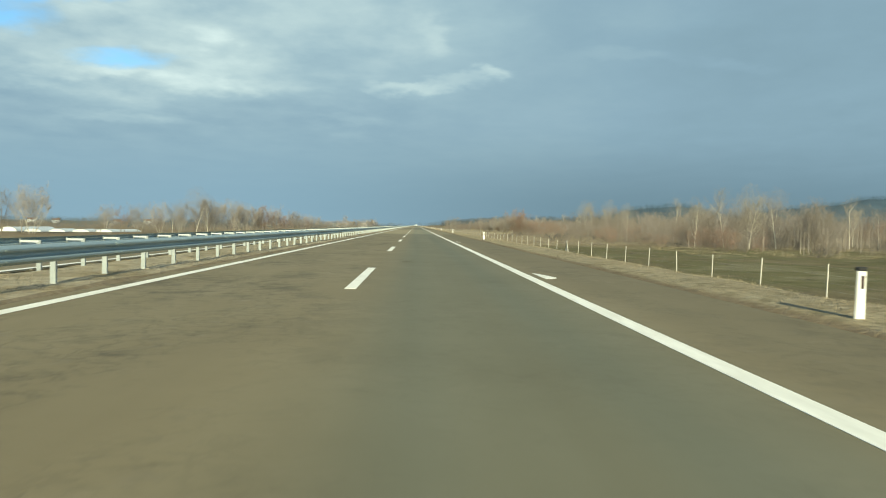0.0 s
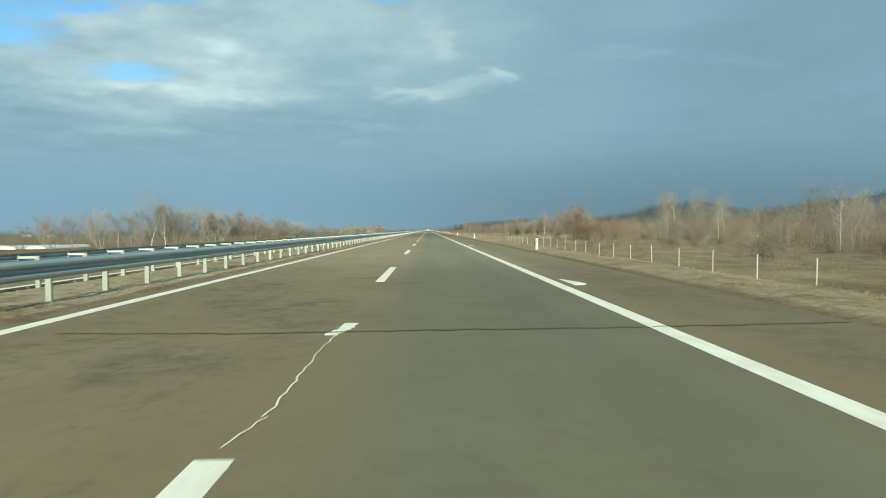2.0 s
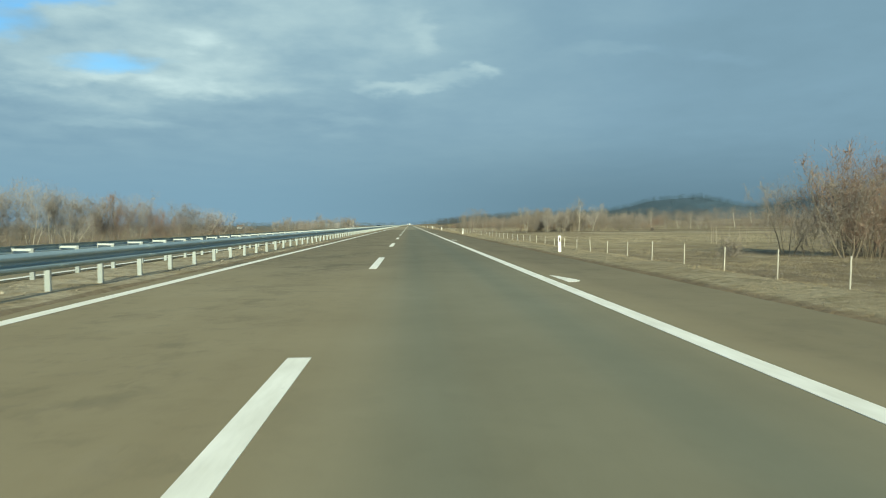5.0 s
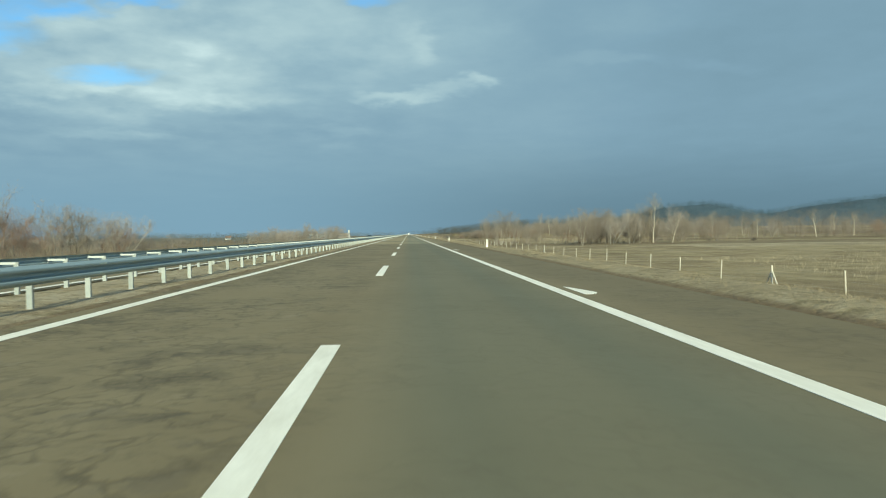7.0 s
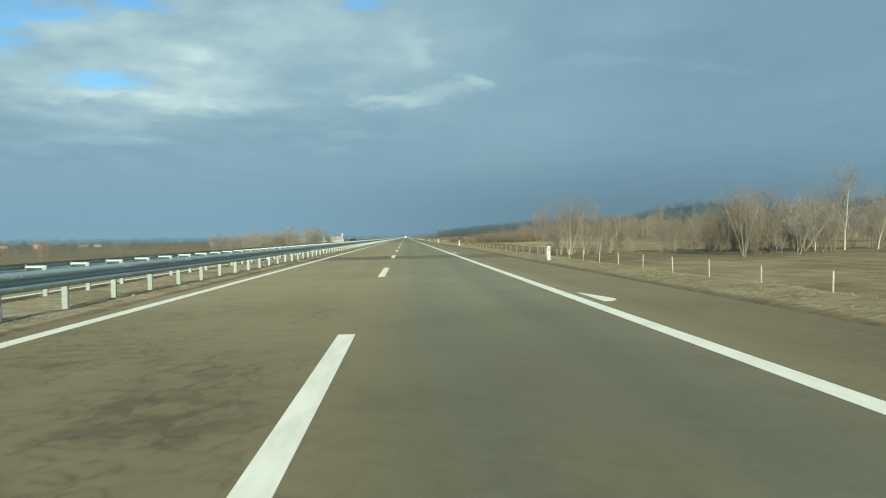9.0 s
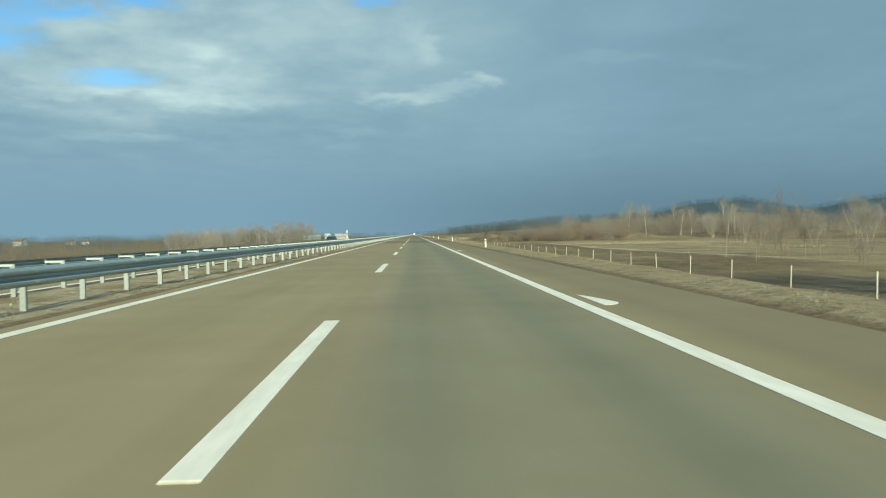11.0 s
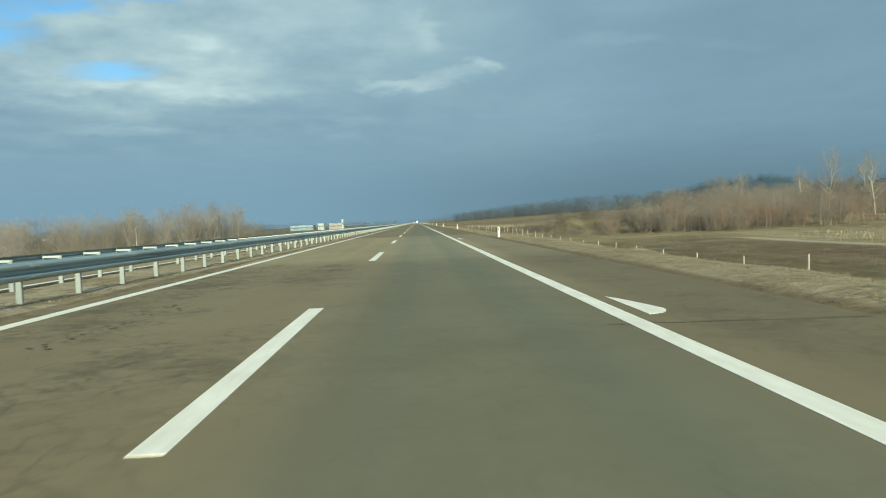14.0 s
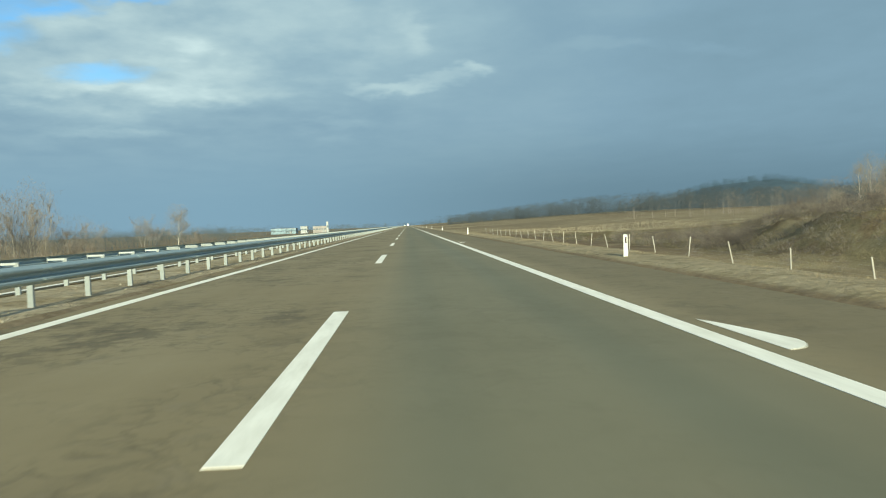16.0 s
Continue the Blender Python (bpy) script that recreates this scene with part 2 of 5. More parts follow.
def mat_ground(N, b):
    p = N.add("ShaderNodeNewGeometry").outputs["Position"]
    x, y, z = N.xyz(p)
    fine = N.noise(p, 7.0, 6.0, 0.7)
    mid = N.noise(p, 0.45, 5.0, 0.6)
    big = N.noise(p, 0.022, 4.0, 0.55)
    rows = N.noise(N.vmath("MULTIPLY", p, (1.0, 0.12, 1.0)), 0.9, 4.0, 0.6)
    t = N.math("ADD", N.math("MULTIPLY", fine, 0.45), N.math("ADD", N.math("MULTIPLY", mid, 0.35), N.math("MULTIPLY", rows, 0.2)))
    straw = N.ramp(t, [(0.34, (0.160, 0.122, 0.068)), (0.5, (0.305, 0.244, 0.144)), (0.66, (0.44, 0.365, 0.230))])
    heath = N.ramp(t, [(0.34, (0.092, 0.070, 0.042)), (0.5, (0.200, 0.156, 0.098)), (0.66, (0.335, 0.270, 0.178))])
    soil = N.ramp(t, [(0.3, (0.080, 0.054, 0.033)), (0.5, (0.145, 0.102, 0.064)), (0.7, (0.22, 0.162, 0.103))])
    green = N.ramp(t, [(0.3, (0.060, 0.056, 0.024)), (0.5, (0.115, 0.105, 0.047)), (0.7, (0.18, 0.160, 0.082))])
    pale = N.ramp(t, [(0.3, (0.28, 0.235, 0.165)), (0.5, (0.46, 0.395, 0.285)), (0.7, (0.64, 0.56, 0.42))])

    def zone(v, a0, a1, soft):
        return N.math("MULTIPLY", N.step(v, a0 - soft, a0 + soft), N.step(v, a1 + soft, a1 - soft))

    # pieces of land along the road: winter grass, heath, straw, ploughed soil, a track
    yy = N.math("ADD", y, N.math("MULTIPLY", N.math("SUBTRACT", big, 0.5), 40.0))
    xx = N.math("ADD", x, N.math("MULTIPLY", N.math("SUBTRACT", mid, 0.5), 5.0))
    col = N.mix(N.step(N.noise(p, 0.009, 3.0, 0.5), 0.46, 0.60), straw, soil)
    col = N.mix(N.math("MULTIPLY", N.step(mid, 0.52, 0.68), 0.35), col, green)
    for y0, y1, x0, x1, tone, amount in ((-200, 78, 10.5, 60, green, 0.9), (95, 225, 10, 400, N.mix(0.35, heath, straw), 0.85), (235, 372, 10, 140, straw, 0.95), (340, 400, 50, 220, N.mix(0.5, straw, pale), 0.8), (372, 412, 14, 200, heath, 0.9),
                                         (425, 560, 11, 26, N.mix(0.35, green, soil), 0.7), (425, 560, 27, 36, soil, 0.8), (412, 600, 38, 90, straw, 0.8), (596, 680, 13, 34, soil, 0.9), (575, 665, 20, 60, N.mix(0.4, green, heath), 0.7), (572, 690, 58, 150, heath, 0.5),
                                         (700, 1400, 12, 300, straw, 0.35), (690, 1300, 40, 300, heath, 0.5)):
        col = N.mix(N.math("MULTIPLY", N.math("MULTIPLY", zone(yy, y0, y1, 8.0), zone(xx, x0, x1, 2.4)), amount), col, tone)
    col = N.mix(N.math("MULTIPLY", N.math("MULTIPLY", zone(y, 440, 560, 6.0), zone(x, 36.2, 38.4, 0.5)), 0.8), col, pale)
    weeds = N.noise(p, 0.10, 6.0, 0.68)
    col = N.mix(N.math("MULTIPLY", N.step(weeds, 0.47, 0.60), 0.55), col, N.mix(0.4, heath, soil))
    col = N.mix(N.math("MULTIPLY", N.step(weeds, 0.46, 0.36), 0.2), col, pale)
    # bare earth breaking through on the dug bank, and dull land across the road
    col = N.mix(N.math("MULTIPLY", N.math("MULTIPLY", zone(y, 577, 670, 4.0), zone(x, 19.5, 62, 1.5)), N.math("MULTIPLY", N.step(N.noise(p, 0.5, 5.0, 0.65), 0.52, 0.60), 0.6)), col, soil)
    col = N.mix(N.math("MULTIPLY", N.step(x, -22.0, -34.0), 0.8), col, N.mix(0.25, N.mix(0.5, heath, soil), straw))
    verge = N.math("MULTIPLY", N.step(x, 11.5, 9.0), N.step(x, -21.0, -18.0))
    lip = N.mix(N.step(mid, 0.44, 0.64), N.mix(N.step(x, 0.0, 5.0), N.mix(0.75, straw, pale), N.mix(0.30, straw, pale)), N.mix(0.45, heath, straw))
    lip = N.mix(N.math("MULTIPLY", N.step(N.noise(p, 1.7, 6.0, 0.72), 0.50, 0.62), 0.55), lip, N.mix(0.5, heath, green))
    lip = N.mix(N.math("MULTIPLY", N.step(N.noise(N.vmath("ADD", p, (31.0, 7.0, 0.0)), 3.1, 5.0, 0.7), 0.55, 0.66), 0.5), lip, pale)
    lip = N.mix(N.math("MULTIPLY", N.math("MULTIPLY", N.step(x, 6.6, 6.3), N.step(x, 0.0, 5.0)), 0.7), lip, soil)
    lip = N.mix(N.math("MULTIPLY", zone(x, -4.50, -4.2, 0.04), 0.6), lip, soil)
    col = N.mix(verge, col, lip)
    setp(N, b, col, 0.95, bump=N.math("ADD", N.math("MULTIPLY", N.noise(p, 2.4, 6.0, 0.7), 1.5), N.math("ADD", fine, N.math("MULTIPLY", mid, 2.0))), strength=0.8, dist=0.08, spec=0.1)


def mat_steel(N, b):
    p = N.add("ShaderNodeNewGeometry").outputs["Position"]
    spangle = N.add("ShaderNodeTexVoronoi", {"Vector": p, "Scale": 45.0}).outputs["Color"]
    s = N.xyz(spangle)[0]
    streak = N.noise(N.vmath("MULTIPLY", p, (4.0, 0.4, 9.0)), 1.0, 5.0, 0.6)
    rnd = N.add("ShaderNodeObjectInfo").outputs["Random"]
    t = N.math("ADD", N.math("ADD", N.math("MULTIPLY", streak, 0.6), N.math("MULTIPLY", s, 0.15)), N.math("MULTIPLY", rnd, 0.18))
    col = N.ramp(t, [(0.25, (0.28, 0.35, 0.355)), (0.5, (0.37, 0.44, 0.44)), (0.8, (0.47, 0.53, 0.52))])
    setp(N, b, col, N.math("ADD", 0.36, N.math("MULTIPLY", streak, 0.2)), 0.4, bump=streak, strength=0.1, dist=0.01)


def plain(color, rough, metal=0.0, vary=0.25, scale=8.0, bump=0.2):
    def build(N, b):
        p = N.add("ShaderNodeTexCoord").outputs["Object"]
        n = N.noise(p, scale, 5.0, 0.65)
        n2 = N.noise(p, scale * 0.13, 3.0, 0.5)
        rnd = N.add("ShaderNodeObjectInfo").outputs["Random"]
        t = N.math("ADD", N.math("ADD", N.math("MULTIPLY", n, 0.5), N.math("MULTIPLY", n2, 0.3)), N.math("MULTIPLY", rnd, 0.2))
        lo = tuple(c * (1 - vary) for c in color)
        hi = tuple(min(1, c * (1 + vary)) for c in color)
        setp(N, b, N.ramp(t, [(0.3, lo), (0.7, hi)]), rough, metal, bump=n, strength=bump, dist=0.01, spec=0.3)
    return build


def twigs(color, vary=0.35):
    def build(N, b):
        isl = N.add("ShaderNodeNewGeometry").outputs["Random Per Island"]
        rnd = N.add("ShaderNodeObjectInfo").outputs["Random"]
        t = N.math("ADD", N.math("MULTIPLY", isl, 0.6), N.math("MULTIPLY", rnd, 0.4))
        lo = tuple(c * (1 - vary) for c in color)
        hi = tuple(min(1, c * (1 + vary)) for c in color)
        setp(N, b, N.ramp(t, [(0.0, lo), (1.0, hi)]), 0.9, spec=0.1)
    return build


ASPHALT = material("asphalt", mat_asphalt)
PAINT = material("road_paint", mat_paint)
GROUND = material("ground_soil_and_straw", mat_ground)
STEEL = material("galvanised_steel", mat_steel)
POST_STEEL = material("post_steel", plain((0.31, 0.34, 0.345), 0.6, 0.3, 0.18, 12.0))
WHITE_PLASTIC = material("white_plastic", plain((0.78, 0.77, 0.73), 0.45, 0.0, 0.06, 6.0, 0.05))
BLACK_PLASTIC = material("black_plastic", plain((0.02, 0.02, 0.02), 0.5, 0.0, 0.2))
REFLECTOR = material("red_reflector", plain((0.055, 0.022, 0.018), 0.3, 0.0, 0.2))
FENCE_CONCRETE = material("fence_concrete", plain((0.52, 0.49, 0.43), 0.9, 0.0, 0.15, 15.0))
WIRE = material("fence_wire", plain((0.42, 0.40, 0.36), 0.7, 0.3))
BARK_GREY = material("bark_grey", plain((0.19, 0.16, 0.122), 0.95, 0.0, 0.35, 5.0, 0.6))
BARK_SLIM = material("bark_slim", plain((0.34, 0.31, 0.265), 0.95, 0.0, 0.35, 5.0, 0.5))
BARK_PALE = material("bark_pale", plain((0.50, 0.46, 0.39), 0.9, 0.0, 0.3, 4.0, 0.5))
TWIG_TAN = material("twigs_tan", twigs((0.212, 0.185, 0.160)))
TWIG_RED = material("twigs_red", twigs((0.226, 0.158, 0.126)))
TWIG_GREY = material("twigs_grey", twigs((0.190, 0.166, 0.148)))
TWIG_DARK = material("twigs_dark", twigs((0.110, 0.096, 0.086)))
TWIG_PALE = material("twigs_pale", twigs((0.255, 0.228, 0.192)))
GREEN_GRASS = material("olive_grass", twigs((0.150, 0.136, 0.068), 0.35))
# lighter twig colour with the paleness of distance haze in it
TWIG_HAZE = material("twigs_haze", twigs((0.262, 0.238, 0.220)))
DRY_GRASS = material("dry_grass", twigs((0.255, 0.210, 0.138), 0.3))
STRAW = material("pale_straw", twigs((0.345, 0.290, 0.190), 0.35))
STUBBLE = material("maize_stubble", twigs((0.36, 0.312, 0.225), 0.45))
# far twigs: blue cast in the colour stands in for distance haze
FAR_TWIG_HAZED = material("twigs_far_hazed", twigs((0.086, 0.098, 0.108), 0.4))
# horizon wood: paler blue, more haze put into the base colour
HORIZON_HAZED = material("twigs_horizon_hazed", twigs((0.105, 0.128, 0.148), 0.35))
# hill trees: the blue of distance haze is painted into their colour
HAZED_FOREST = material("far_wood", twigs((0.054, 0.081, 0.105), 0.42))


# ---- building helpers ----
def part(name, bm, mat, parent=None, label=""):
    """Links a bmesh as one mesh object, as a part where a parent is given."""
    me = bpy.data.meshes.new(name)
    bm.to_mesh(me)
    bm.free()
    me.materials.append(mat)
    ob = new(name, me)
    ob.parent = parent
    return tagged(ob, label)


def from_arrays(name, verts, faces, mat, parent=None, label="", smooth=False):
    me = bpy.data.meshes.new(name)
    me.from_pydata([tuple(v) for v in verts], [], [tuple(f) for f in faces])
    me.materials.append(mat)
    if smooth:
        me.polygons.foreach_set("use_smooth", [True] * len(me.polygons))
    me.update()
    ob = new(name, me)
    ob.parent = parent
    return tagged(ob, label)


def shared(name, ob, loc, parent=None, rz=0.0):
    """Another object on the mesh of ob."""
    o = new(name, ob.data)
    o.parent = parent
    o.location = loc
    o.rotation_euler[2] = rz
    return o


def box(bm, size, centre, bevel=0.0, rot=None):
    r = bmesh.ops.create_cube(bm, size=1.0)
    m = Matrix.Translation(centre) @ (rot or Matrix()) @ Matrix.Diagonal((*size, 1))
    bmesh.ops.transform(bm, matrix=m, verts=r["verts"])
    if bevel:
        edges = list({e for v in r["verts"] for e in v.link_edges})
        bmesh.ops.bevel(bm, geom=edges, offset=bevel, segments=1, affect="EDGES")
    return r["verts"]


def extrude_profile(bm, pts, y0, y1, closed=True):
    """A profile in x, z drawn out along y."""
    a = [bm.verts.new((x, y0, z)) for x, z in pts]
    b = [bm.verts.new((x, y1, z)) for x, z in pts]
    n = len(pts)
    for i in range(n if closed else n - 1):
        j = (i + 1) % n
        bm.faces.new((a[i], b[i], b[j], a[j]))
    if closed:
        bm.faces.new(a)
        bm.faces.new(list(reversed(b)))
    bmesh.ops.recalc_face_normals(bm, faces=bm.faces)


Y0, Y1 = -60.0, 4200.0      # the road's length

# ---- ground and road ----
FIELD_Z = -4.5
FIELD_LEVEL = ((-100, -1.4), (200, -1.38), (245, -1.65), (360, -1.6), (430, -1.7), (485, -2.0), (560, -1.95), (592, -1.25), (5000, -1.25))


def ease(v, lo, hi):
    k = min(1.0, max(0.0, (v - lo) / (hi - lo)))
    return k * k * (3 - 2 * k)


def along(pts, v):
    for (a, p), (b, q) in zip(pts, pts[1:]):
        if v <= b:
            return p + (q - p) * max(0.0, (v - a) / (b - a))
    return pts[-1][1]


def camber(x):
    """Fall of the opposite carriageway away from the median."""
    return -0.05 * max(0.0, -7.85 - x)


def bank_end(x):
    """Where the dug bank ends along the road."""
    return 600 + (x - 22) * 1.7


def lift(x, y):
    """Height of the land."""
    if x > 5.99:
        f = along(FIELD_LEVEL, y)
        pts = ((6.0, -0.06), (6.3, 0.01), (6.7, 0.07), (7.4, 0.10), (8.2, 0.05), (9.0, -0.22), (11.8, f * 0.9), (14.0, f))
    elif x < -18.2:
        pts = ((18.2, -0.48), (18.6, -0.42), (20.0, -0.45), (21.5, -0.8), (27.0, -3.2), (34.0, -4.2), (60.0, FIELD_Z))
    elif -7.6 < x < -4.25:
        return 0.03 + 0.05 * noise.noise((x * 1.3, y * 0.6, 3.0)) - (0.06 if x > -4.4 or x < -7.4 else 0)
    elif x <= -7.6:
        return camber(x) - 0.12
    else:
        return -0.12
    a = abs(x)
    z = along(pts, a)
    if a < 9:
        z += 0.07 * noise.noise((x * 1.1, y * 0.35, 0.0)) * min(1, max(0, (a - 6.2) * 1.5))
    elif a < 900:
        z += 0.16 * noise.noise((x * 0.10, y * 0.07, 5.0)) * min(1, (a - 9) / 5)
    if x > 18:
        # the dug bank with its scrub, and land that climbs towards the wooded hill
        z += 2.25 * ease(x, 20.5, 25) * ease(100 - x, 10, 40) * ease(y, 577 + 9 * ease(x, 26, 36), 592 + 9 * ease(x, 26, 36)) * ease(bank_end(x) - y, -3, 9) * (0.9 + 0.4 * noise.noise((x * 0.16, y * 0.13, 2.0)))
        z += 0.8 * ease(x, 20.5, 24) * ease(64 - x, 0, 6) * ease(y, 577, 590) * ease(672 - y, 0, 12) * noise.noise((x * 0.42, y * 0.42, 8.0))
        z += 1.5 * ease(x, 40, 80) * ease(y, 560, 640) * ease(820 - y, 0, 60)
        z += 7.5 * ease(y, 640, 1150) * ease(x, 18, 190)
    return z


def make_ground():
    xs = [-4500, -2500, -1400, -800, -450, -250, -150, -100, -70, -50, -38, -30, -27, -24.5, -21.5, -20, -19.2, -18.6, -18.2, -18.0,
          -7.62, -7.58, -7.42, -7.0, -6.4, -5.8, -5.2, -4.7, -4.42, -4.27, -4.22, 5.98, 6.0, 6.12, 6.3, 6.5, 6.75, 7.0, 7.3, 7.6, 8.0, 8.5, 9.0, 10, 10.8, 11.6, 12.8, 14, 16,
          18, 20, 21.5, 23, 24.5, 26, 28, 30, 33, 36, 39, 43, 47, 52, 58, 65, 72, 80, 90, 100, 130, 170, 230, 320, 450, 700, 1200, 2200, 4500]
    ys = list(np.arange(-70, 120, 1.0)) + list(np.arange(120, 680, 1.25)) + list(np.arange(680, 900, 5)) + [950, 1020, 1120, 1300, 1600, 2000, 2600, 3400, 4500]
    ys = [-3000, -800, -200] + ys
    V = [(x, y, lift(x, y)) for y in ys for x in xs]
    n = len(xs)
    F = [(r * n + i, r * n + i + 1, (r + 1) * n + i + 1, (r + 1) * n + i) for r in range(len(ys) - 1) for i in range(n - 1)]
    g = from_arrays("ground", V, F, GROUND, smooth=True)
    tagged(g, "flat winter land of dry straw, soil and green grass", "ground", kind="structure")


make_ground()


def make_road(name, x0, x1, label):
    """A slab of asphalt with a slightly ragged outer edge."""
    bm = bmesh.new()
    ys = list(np.arange(Y0, 640, 2.0)) + [700, 800, 1000, 1400, 2000, 3000, Y1]
    rows = []
    for y in ys:
        w0 = 0.04 * noise.noise((0.0, y * 0.5, 1.0))
        w1 = 0.07 * noise.noise((4.0, y * 0.5, 1.0))
        rows.append([bm.verts.new(v) for v in ((x0 + w0, y, camber(x0) - 0.16), (x0 + w0, y, camber(x0)), ((x0 + x1) / 2, y, camber((x0 + x1) / 2)), (x1 + w1, y, 0.0), (x1 + w1, y, -0.16))])
    for a, b in zip(rows, rows[1:]):
        for i in range(4):
            bm.faces.new((a[i], b[i], b[i + 1], a[i + 1]))
    bmesh.ops.recalc_face_normals(bm, faces=bm.faces)
    return tagged(part(name, bm, ASPHALT), label, "road", kind="structure")


XL, XR = -3.9, 3.75
make_road("road", -4.38, 6.2, "worn brown-grey asphalt carriageway with cracks")
make_road("road", -18.1, -7.5, "opposite asphalt carriageway behind the barrier")


def strip(name, x, w, y0, y1, label):
    bm = bmesh.new()
    ys = [y0] + [y for y in np.arange(math.ceil(y0) + 1, min(y1, 640) - 1, 3.0)] + ([y1] if y1 > y0 else [])
    rows = []
    for y in ys:
        j = 0.006 * noise.noise((x, y * 0.4, 9.0))
        rows.append([bm.verts.new((x - w / 2 + j, y, 0.001)), bm.verts.new((x - w / 2 + j, y, 0.005)), bm.verts.new((x + w / 2 + j, y, 0.005)), bm.verts.new((x + w / 2 + j, y, 0.001))])
    for a, b in zip(rows, rows[1:]):
        for i in range(3):
            bm.faces.new((a[i], b[i], b[i + 1], a[i + 1]))
    bmesh.ops.recalc_face_normals(bm, faces=bm.faces)
    ob = part(name, bm, PAINT)
    ob.location.z = camber(x)
    return tagged(ob, label, "road marking", kind="structure")


for x, w in ((XL, 0.235), (XR, 0.23), (-7.85, 0.22), (-15.4, 0.20)):
    strip("edge_line", x, w, Y0, Y1, "solid white painted edge line on asphalt")

DASH_PITCH, DASH_LEN, DASH_PHASE = 18.0, 6.05, -16.34


def make_dash():
    bm = bmesh.new()
    box(bm, (0.205, DASH_LEN, 0.005), (0, DASH_LEN / 2, 0.0025))
    return tagged(part("lane_dash", bm, PAINT), "white painted lane dash on worn asphalt", "road marking", "lane dashes", "structure")


dash = make_dash()
dash.location = (0, DASH_PHASE - 2 * DASH_PITCH, 0)
for i in range(-1, 105):
    copy_thing(dash, pose(0, DASH_PHASE + i * DASH_PITCH, 0))
for i in range(-1, 105):
    copy_thing(dash, pose(-11.65, DASH_PHASE + 5 + i * DASH_PITCH, camber(-11.65) + 0.003))


def make_drop_mark():
    """Half a drop: straight along the line, pointed ahead, round behind."""
    bm = bmesh.new()
    pts = [(0.0, 0.0), (0.0, 1.85)]
    for k in range(1, 8):
        pts.append((0.32 * (k / 8) ** 0.75, 1.85 - 1.40 * k / 8))
    for k in range(0, 8):
        pts.append((0.32 * math.cos(k / 8 * math.pi / 2), 0.45 - 0.45 * math.sin(k / 8 * math.pi / 2)))
    vs = [bm.verts.new((x, y, 0.005)) for x, y in pts]
    bm.faces.new(vs)
    r = bmesh.ops.extrude_face_region(bm, geom=bm.faces[:])
    bmesh.ops.translate(bm, vec=(0, 0, -0.004), verts=[v for v in r["geom"] if isinstance(v, bmesh.types.BMVert)])
    bmesh.ops.recalc_face_normals(bm, faces=bm.faces)
    return tagged(part("drop_mark", bm, PAINT), "white painted half-drop spacing mark beside edge line", "road marking", "spacing marks", "structure")


MARK_PITCH, MARK_PHASE = 34.98, 37.08
mark = make_drop_mark()
mark.location = (4.06, MARK_PHASE - 2 * MARK_PITCH, 0)
for i in range(-1, 50):
    copy_thing(mark, pose(4.06, {-1: 4.6, 0: 37.5}.get(i, MARK_PHASE + i * MARK_PITCH), 0))

RAIL_PHASE, DELIN_PHASE, FENCE_X = -8.2, -2.11, 16.9


# ---- median barriers ----
W_PROFILE = ((0.0, 0.155), (0.022, 0.150), (0.075, 0.112), (0.083, 0.098), (0.083, 0.072), (0.072, 0.056), (0.012, 0.026), (0.004, 0.012), (0.004, -0.012),
             (0.012, -0.026), (0.072, -0.056), (0.083, -0.072), (0.083, -0.098), (0.075, -0.112), (0.022, -0.150), (0.0, -0.155))


def w_beam(bm, y0, y1, side, x=0.0, z=0.0):
    """A double-wave rail of thin sheet; its waves face side * x."""
    front = [(x + side * a, z + c) for a, c in W_PROFILE]
    back = [(x + side * (a - 0.006), z + c) for a, c in reversed(W_PROFILE)]
    extrude_profile(bm, front + back, y0, y1)


def c_post(bm, h, x=0.0, y=0.0, side=1):
    """A post of folded sheet, open to one side."""
    t = 0.007
    box(bm, (0.095, t, h), (x, y - 0.04, h / 2 - 0.25))
    for s in (-1, 1):
        box(bm, (t, 0.055, h), (x + s * 0.044, y - 0.0155, h / 2 - 0.25))


